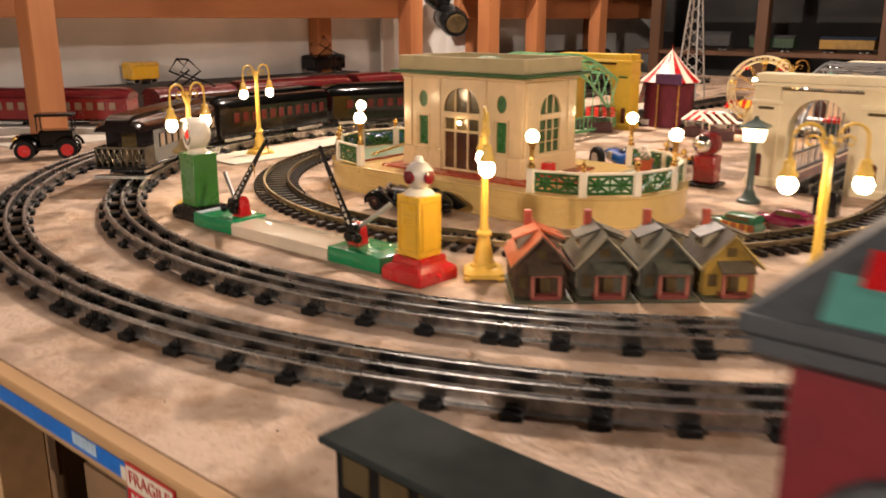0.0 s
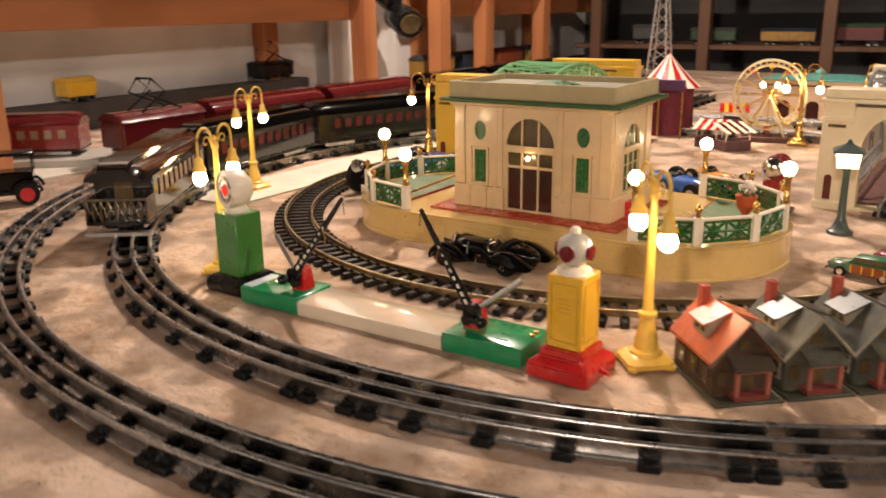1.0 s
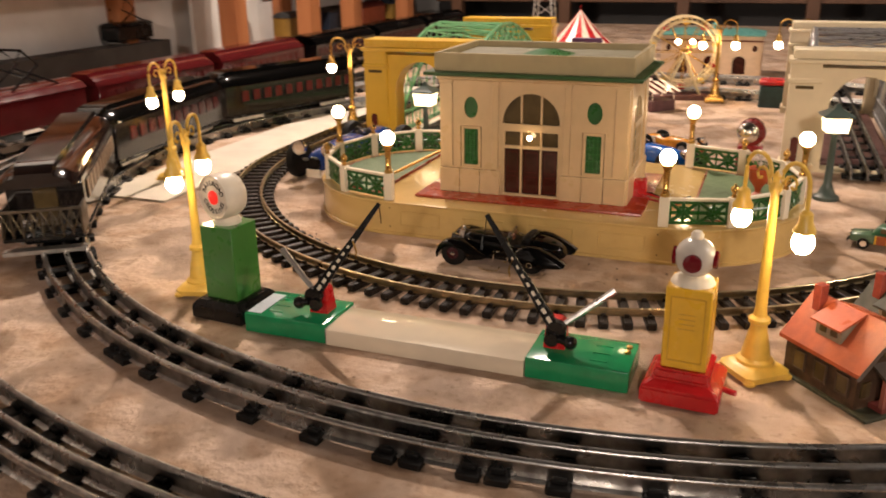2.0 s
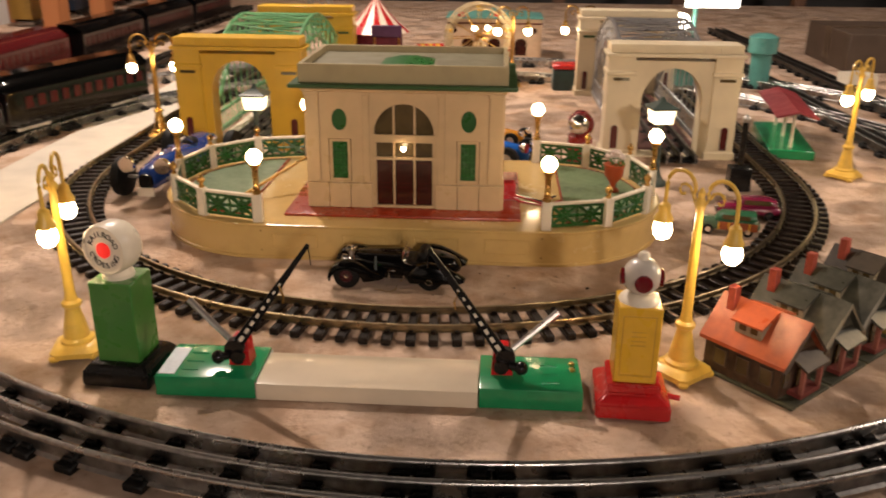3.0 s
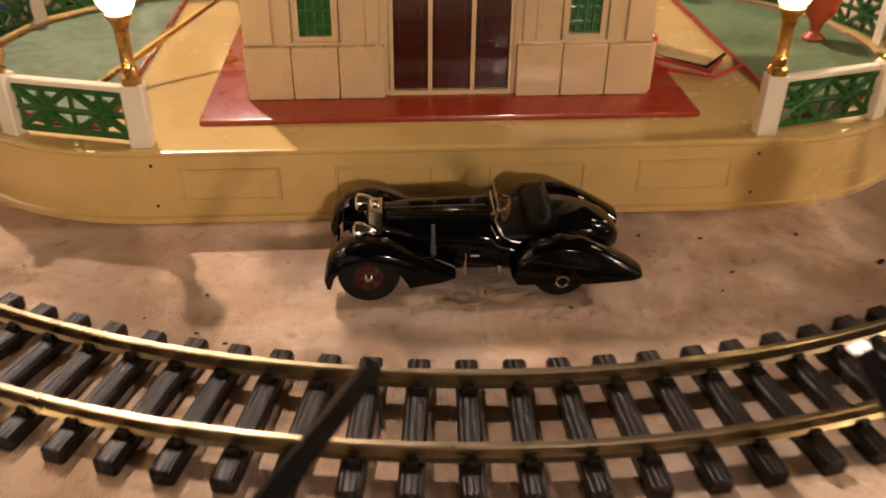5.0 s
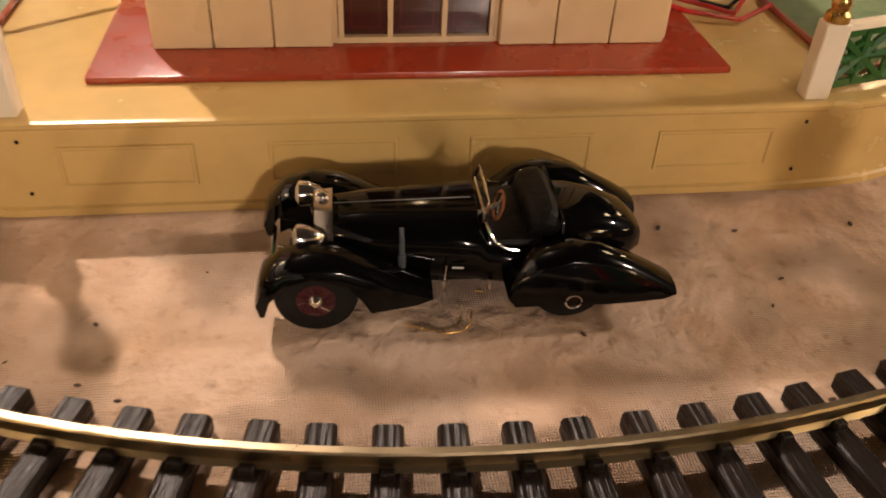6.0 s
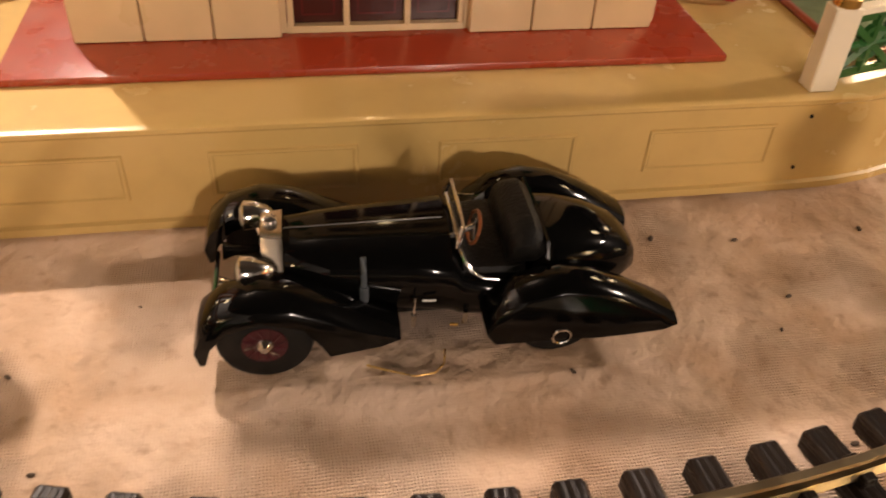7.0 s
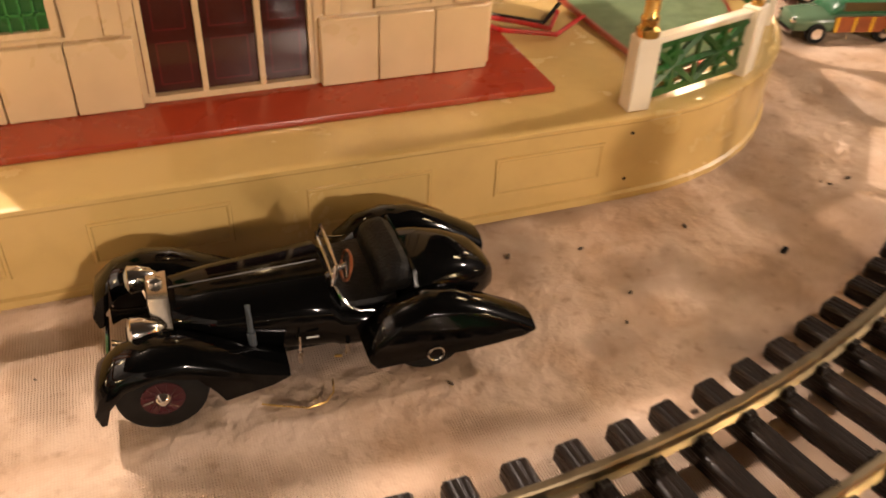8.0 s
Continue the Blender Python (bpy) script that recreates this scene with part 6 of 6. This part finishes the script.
sedan(-0.487, 1.322, -12, surf("sage green enamel", (0.10, 0.17, 0.10), 0.22, var=0.08, coat=0.5), surf("moss green top", (0.03, 0.13, 0.06), 0.3), "sage green toy wagon with wood panelled sides", 0.098, surf("red brown wood", (0.32, 0.08, 0.02), 0.35, var=0.2, scale=120))
sedan(-0.432, 1.40, -10, surf("plum enamel", (0.20, 0.012, 0.05), 0.2, var=0.1, coat=0.5), surf("plum roof", (0.18, 0.012, 0.045), 0.2, coat=0.5), "plum red toy sedan beside the wagon", 0.1)
vin = thing("vintage_car", "black vintage toy car with red spoked wheels", "toy car", -2.12, 0.95, 0, 55)
part("chassis", box(B(), -0.075, -0.026, 0.022, 0.07, 0.026, 0.032, 0.002), BLACK, vin)
part("bonnet", box(B(), -0.07, -0.016, 0.032, -0.02, 0.016, 0.062, 0.004), GLOSSBLACK, vin)
part("cabin", box(B(), -0.02, -0.028, 0.032, 0.06, 0.028, 0.072, 0.003), GLOSSBLACK, vin)
part("canopy", box(B(), -0.026, -0.03, 0.106, 0.066, 0.03, 0.113, 0.003), BLACK, vin, "flat black canopy")
for sx in (-0.022, 0.06):
    for s in (-1, 1):
        part("canopy_post", cyl(B(), (sx, s * 0.027, 0.07), (sx, s * 0.028, 0.107), 0.0018, seg=5), BLACK, vin)
for sx in (-0.055, 0.045):
    for s in (-1, 1):
        w = part("wheel", cyl(B(), (sx, s * 0.03, 0.024), (sx, s * 0.037, 0.024), 0.024, seg=20), RUBBER, vin, "thin black tyre")
        part("hub", cyl(B(), (sx, s * 0.0365, 0.024), (sx, s * 0.0385, 0.024), 0.015, seg=16), RED, w, "red wheel centre")
        part("mudguard", tube(B(), [(sx + 0.03 * math.cos(radians(a)), s * 0.034, 0.024 + 0.03 * math.sin(radians(a))) for a in range(10, 171, 20)], 0.004, 6), GLOSSBLACK, vin)
for s in (-1, 1):
    part("headlamp", ball(B(), (-0.077, s * 0.018, 0.05), 0.008, 10), BRASS, vin, "brass headlamp")

sema = thing("track_signal", "black trackside signal with a silver lamp top", "toy signal", -0.41, 1.555, 0)
part("case", box(B(), -0.02, -0.016, 0, 0.02, 0.016, 0.045, 0.002), BLACK, sema)
part("pole", cyl(B(), (0, 0, 0.045), (0, 0, 0.13), 0.0065, 0.005, seg=10), BLACK, sema)
part("lamp_top", ball(B(), (0, 0, 0.134), 0.008, 12), TIN, sema)

plat = thing("station_platform", "green platform with a red canopy on white posts", "toy platform", -0.24, 1.778, 0, -8.5)
part("base", box(B(), -0.046, 0, 0, 0.046, 0.27, 0.02, 0.002), GATEGREEN, plat)
for y in (0.03, 0.13, 0.24):
    part("post", cyl(B(), (0, y, 0.02), (0, y, 0.092), 0.0035, seg=8), WHITE, plat)
for s in (-1, 1):
    part("canopy_half", loft(B(), [[(0, y, 0.1), (s * 0.042, y, 0.088), (s * 0.042, y, 0.091), (0, y, 0.104)] for y in (-0.01, 0.28)]), surf("dull canopy red " + str(s), (0.25, 0.03, 0.035), 0.5, var=0.1, scale=50), plat, "red sloping canopy")

# board of the far cartons: the dim light there is put into the brown
SHADECARD = surf("carton board darkened for low light", (0.075, 0.048, 0.03), 0.7, var=0.15, scale=14)
CARD = surf("brown cardboard", (0.28, 0.17, 0.09), 0.8, var=0.12, scale=12)
for i, (x, y, w, d, h) in enumerate(((0.53, 3.1, 0.48, 0.4, 0.125), (0.98, 2.9, 0.36, 0.35, 0.14))):
    b = thing("cardboard_box", "closed brown carton on the table, colour darkened for the low light", "carton", x, y, 0, 8 * i, group="cartons")
    part("carton", box(B(), -w / 2, -d / 2, 0, w / 2, d / 2, h, 0.003), SHADECARD, b)
    part("tape", box(B(), -w / 2 - 0.001, -0.03, 0.02, w / 2 + 0.001, 0.03, h + 0.0012), surf("tan tape " + str(i), (0.10, 0.065, 0.04), 0.4), b)
wb = thing("white_carton", "small white carton beside the sidings", "carton", 0.2, 2.58, 0, 12)
part("carton", box(B(), -0.045, -0.035, 0, 0.045, 0.035, 0.05, 0.002), WHITE, wb)
part("lid_flap", box(B(), -0.0455, -0.0355, 0.0505, 0.0455, 0.0355, 0.053, 0.001), WHITE, wb)

# ---- near edge of the table ----
tape = thing("blue_tape", "blue painter's tape along the table edge", "tape", 0, TY0, 0)
part("tape_strip", box(B(), -1.3, -0.0012, -0.0265, -0.56, -0.0004, -0.0095), surf("blue tape", (0.01, 0.16, 0.62), 0.5, var=0.1, scale=60), tape)
part("worn_patch", box(B(), -0.672, -0.0018, -0.022, -0.63, -0.0012, -0.010), surf("pale blue patch", (0.45, 0.6, 0.75), 0.5, var=0.15, scale=120), tape, "pale worn patch")
part("end_patch", box(B(), -0.59, -0.0018, -0.026, -0.575, -0.0012, -0.014), WHITE, tape)
frag = thing("fragile_label", "red and white sticker reading FRAGILE", "sticker", -0.545, TY0 - 0.0008, -0.021, 0)
part("sticker", box(B(), -0.036, -0.0014, -0.024, 0.036, 0, 0.014), surf("sticker red", (0.55, 0.015, 0.02), 0.4, var=0.06), frag)
part("white_field", box(B(), -0.034, -0.002, -0.008, 0.034, -0.0014, 0.012), WHITE, frag)
letters("FRAGILE", 0.0165, RED, frag, pose(0, -0.0023, 0.0025, 90), "lettering")
bm = B()
for k in range(9):
    box(bm, -0.03 + 0.0068 * k, -0.0018, -0.018, -0.0255 + 0.0068 * k, -0.0013, -0.013)
part("small_print", bm, WHITE, frag, "row of plain white bars")
for x in (-2.2, -0.98, -0.62, 0.4, 1.4):
    part("table_leg", box(B(), x - 0.03, TY0 + 0.03, 0.0, x + 0.03, TY0 + 0.09, -0.036 - FL, 0.003), PINE if x != -0.62 else surf("grey leg", (0.10, 0.10, 0.11), 0.5, var=0.1), table)
part("lower_shelf", box(B(), TX0, TY0 + 0.1, 0.45, TX1, 1.2, 0.47), PINE, table)
for x, w, h in ((-0.84, 0.19, 0.26), (-0.42, 0.26, 0.24), (-1.16, 0.3, 0.3)):
    b = thing("cardboard_box", "brown cardboard carton on the shelf under the table", "carton", x, TY0 + 0.28, FL + 0.47, 0, group="cartons")
    part("carton", box(B(), -w / 2, -0.15, 0, w / 2, 0.15, h, 0.003), CARD, b)
    part("flap", box(B(), -w / 2, -0.155, h * 0.7, w / 2, -0.151, h - 0.004), CARD, b)

# toy bus and signal hut close to the edge
bus = thing("toy_bus", "black toy bus with a flat dark grey roof", "toy bus", -0.25, 0.326, 0, -2)
part("body", box(B(), -0.11, -0.028, 0.014, 0.115, 0.028, 0.0745, 0.003), BLACK, bus)
part("roof", box(B(), -0.116, -0.037, 0.0747, 0.122, 0.036, 0.0805, 0.0018), surf("slate grey enamel", (0.03, 0.036, 0.034), 0.9, spec=0.12, var=0.1, scale=40), bus, "slate grey flat roof")
for s in (-1, 1):
    for x in (-0.075, 0.08):
        w = part("wheel", cyl(B(), (x, s * 0.02, 0.015), (x, s * 0.031, 0.015), 0.015, seg=18), RUBBER, bus)
        part("white_wall", cyl(B(), (x, s * 0.0305, 0.015), (x, s * 0.0316, 0.015), 0.0105, seg=16), WHITE, w, "white tyre wall")
    for k in range(6):
        part("window", box(B(), -0.1 + 0.035 * k, s * 0.028 - 0.0007, 0.045, -0.075 + 0.035 * k, s * 0.028 + 0.0007, 0.068), GLASSDARK, bus)
hut = thing("signal_hut", "dark red signal hut with a slate grey roof", "model hut", 0.02, 0.375, 0, 0)
HUTRED = surf("dull dark red", (0.20, 0.016, 0.022), 0.5, var=0.12, scale=50)
SLATE = surf("slate roof", (0.07, 0.078, 0.085), 0.5, var=0.15, scale=60, stretch=(1, 1, 3))
part("wall", box(B(), -0.095, -0.085, 0, 0.095, 0.085, 0.216, 0.002), HUTRED, hut)
part("eave", loft(B(), [[(a * w, b * w * 0.95, z) for a, b in ((-1, -1), (1, -1), (1, 1), (-1, 1))] for w, z in ((0.1, 0.216), (0.107, 0.221), (0.107, 0.227), (0.111, 0.230), (0.111, 0.237))]), SLATE, hut, "stepped grey eave")
part("roof", loft(B(), [[(a * w, b * w * 0.95, z) for a, b in ((-1, -1), (1, -1), (1, 1), (-1, 1))] for w, z in ((0.109, 0.237), (0.02, 0.318))]), SLATE, hut, "hipped slate grey roof")
d = Vector((0, 0.0845 * 1.0, 0.081)).normalized()
for x0, x1, a, b, m, lab in ((-0.082, 0.03, 0.02, 0.20, TEAL, "teal painted patch"), (-0.072, -0.03, 0.16, 0.30, RED, "red painted patch")):
    def on(x, f, o):
        w = 0.109 + (0.02 - 0.109) * f
        return (x, -w * 0.95 - o * 0.69, 0.237 + 0.081 * f + o * 0.72)
    o1 = 0.0012 if m == TEAL else 0.002
    part("roof_patch", loft(B(), [[on(x0, f, o1), on(x1, f, o1), on(x1, f, -0.003), on(x0, f, -0.003)] for f in (a, b)]), m, hut, lab)
part("round_vent", tube(B(), [(-0.045 + 0.03 * math.cos(q), -0.087, 0.142 + 0.03 * math.sin(q)) for q in [2 * math.pi * k / 24 for k in range(24)]], 0.007, 8, close=True), SLATE, hut, "round grey window frame")
part("vent_glass", tube(B(), [(-0.045, -0.0845, 0.142), (-0.045, -0.0875, 0.142)], 0.029, 20), GLASSDARK, hut)

# crumbs and specks on the canvas
rnd = random.Random(3)
DIRT = surf("dirt crumb", (0.07, 0.045, 0.028), 0.9)
for k in range(46):
    x, y = rnd.uniform(-1.35, -0.55), rnd.uniform(0.98, 1.13)
    if k > 30:
        x, y = rnd.uniform(-1.2, -0.4), rnd.uniform(0.3, 0.75)
    c = thing("crumb", "tiny dark crumb of dirt on the canvas", "crumb", x, y, 0, rnd.uniform(0, 360), group="crumbs")
    r = rnd.uniform(0.0006, 0.0016)
    part("crumb_body", ball(B(), (0, 0, r * 0.4), r, 6, (1.5, 0.8, 0.6)), DIRT, c)
chip = thing("plastic_chip", "small black plastic chip on the canvas", "chip", -0.735, 1.075, 0, 30)
part("chip_body", box(B(), -0.0025, -0.0014, 0, 0.0025, 0.0014, 0.0022, 0.0003), BLACK, chip)
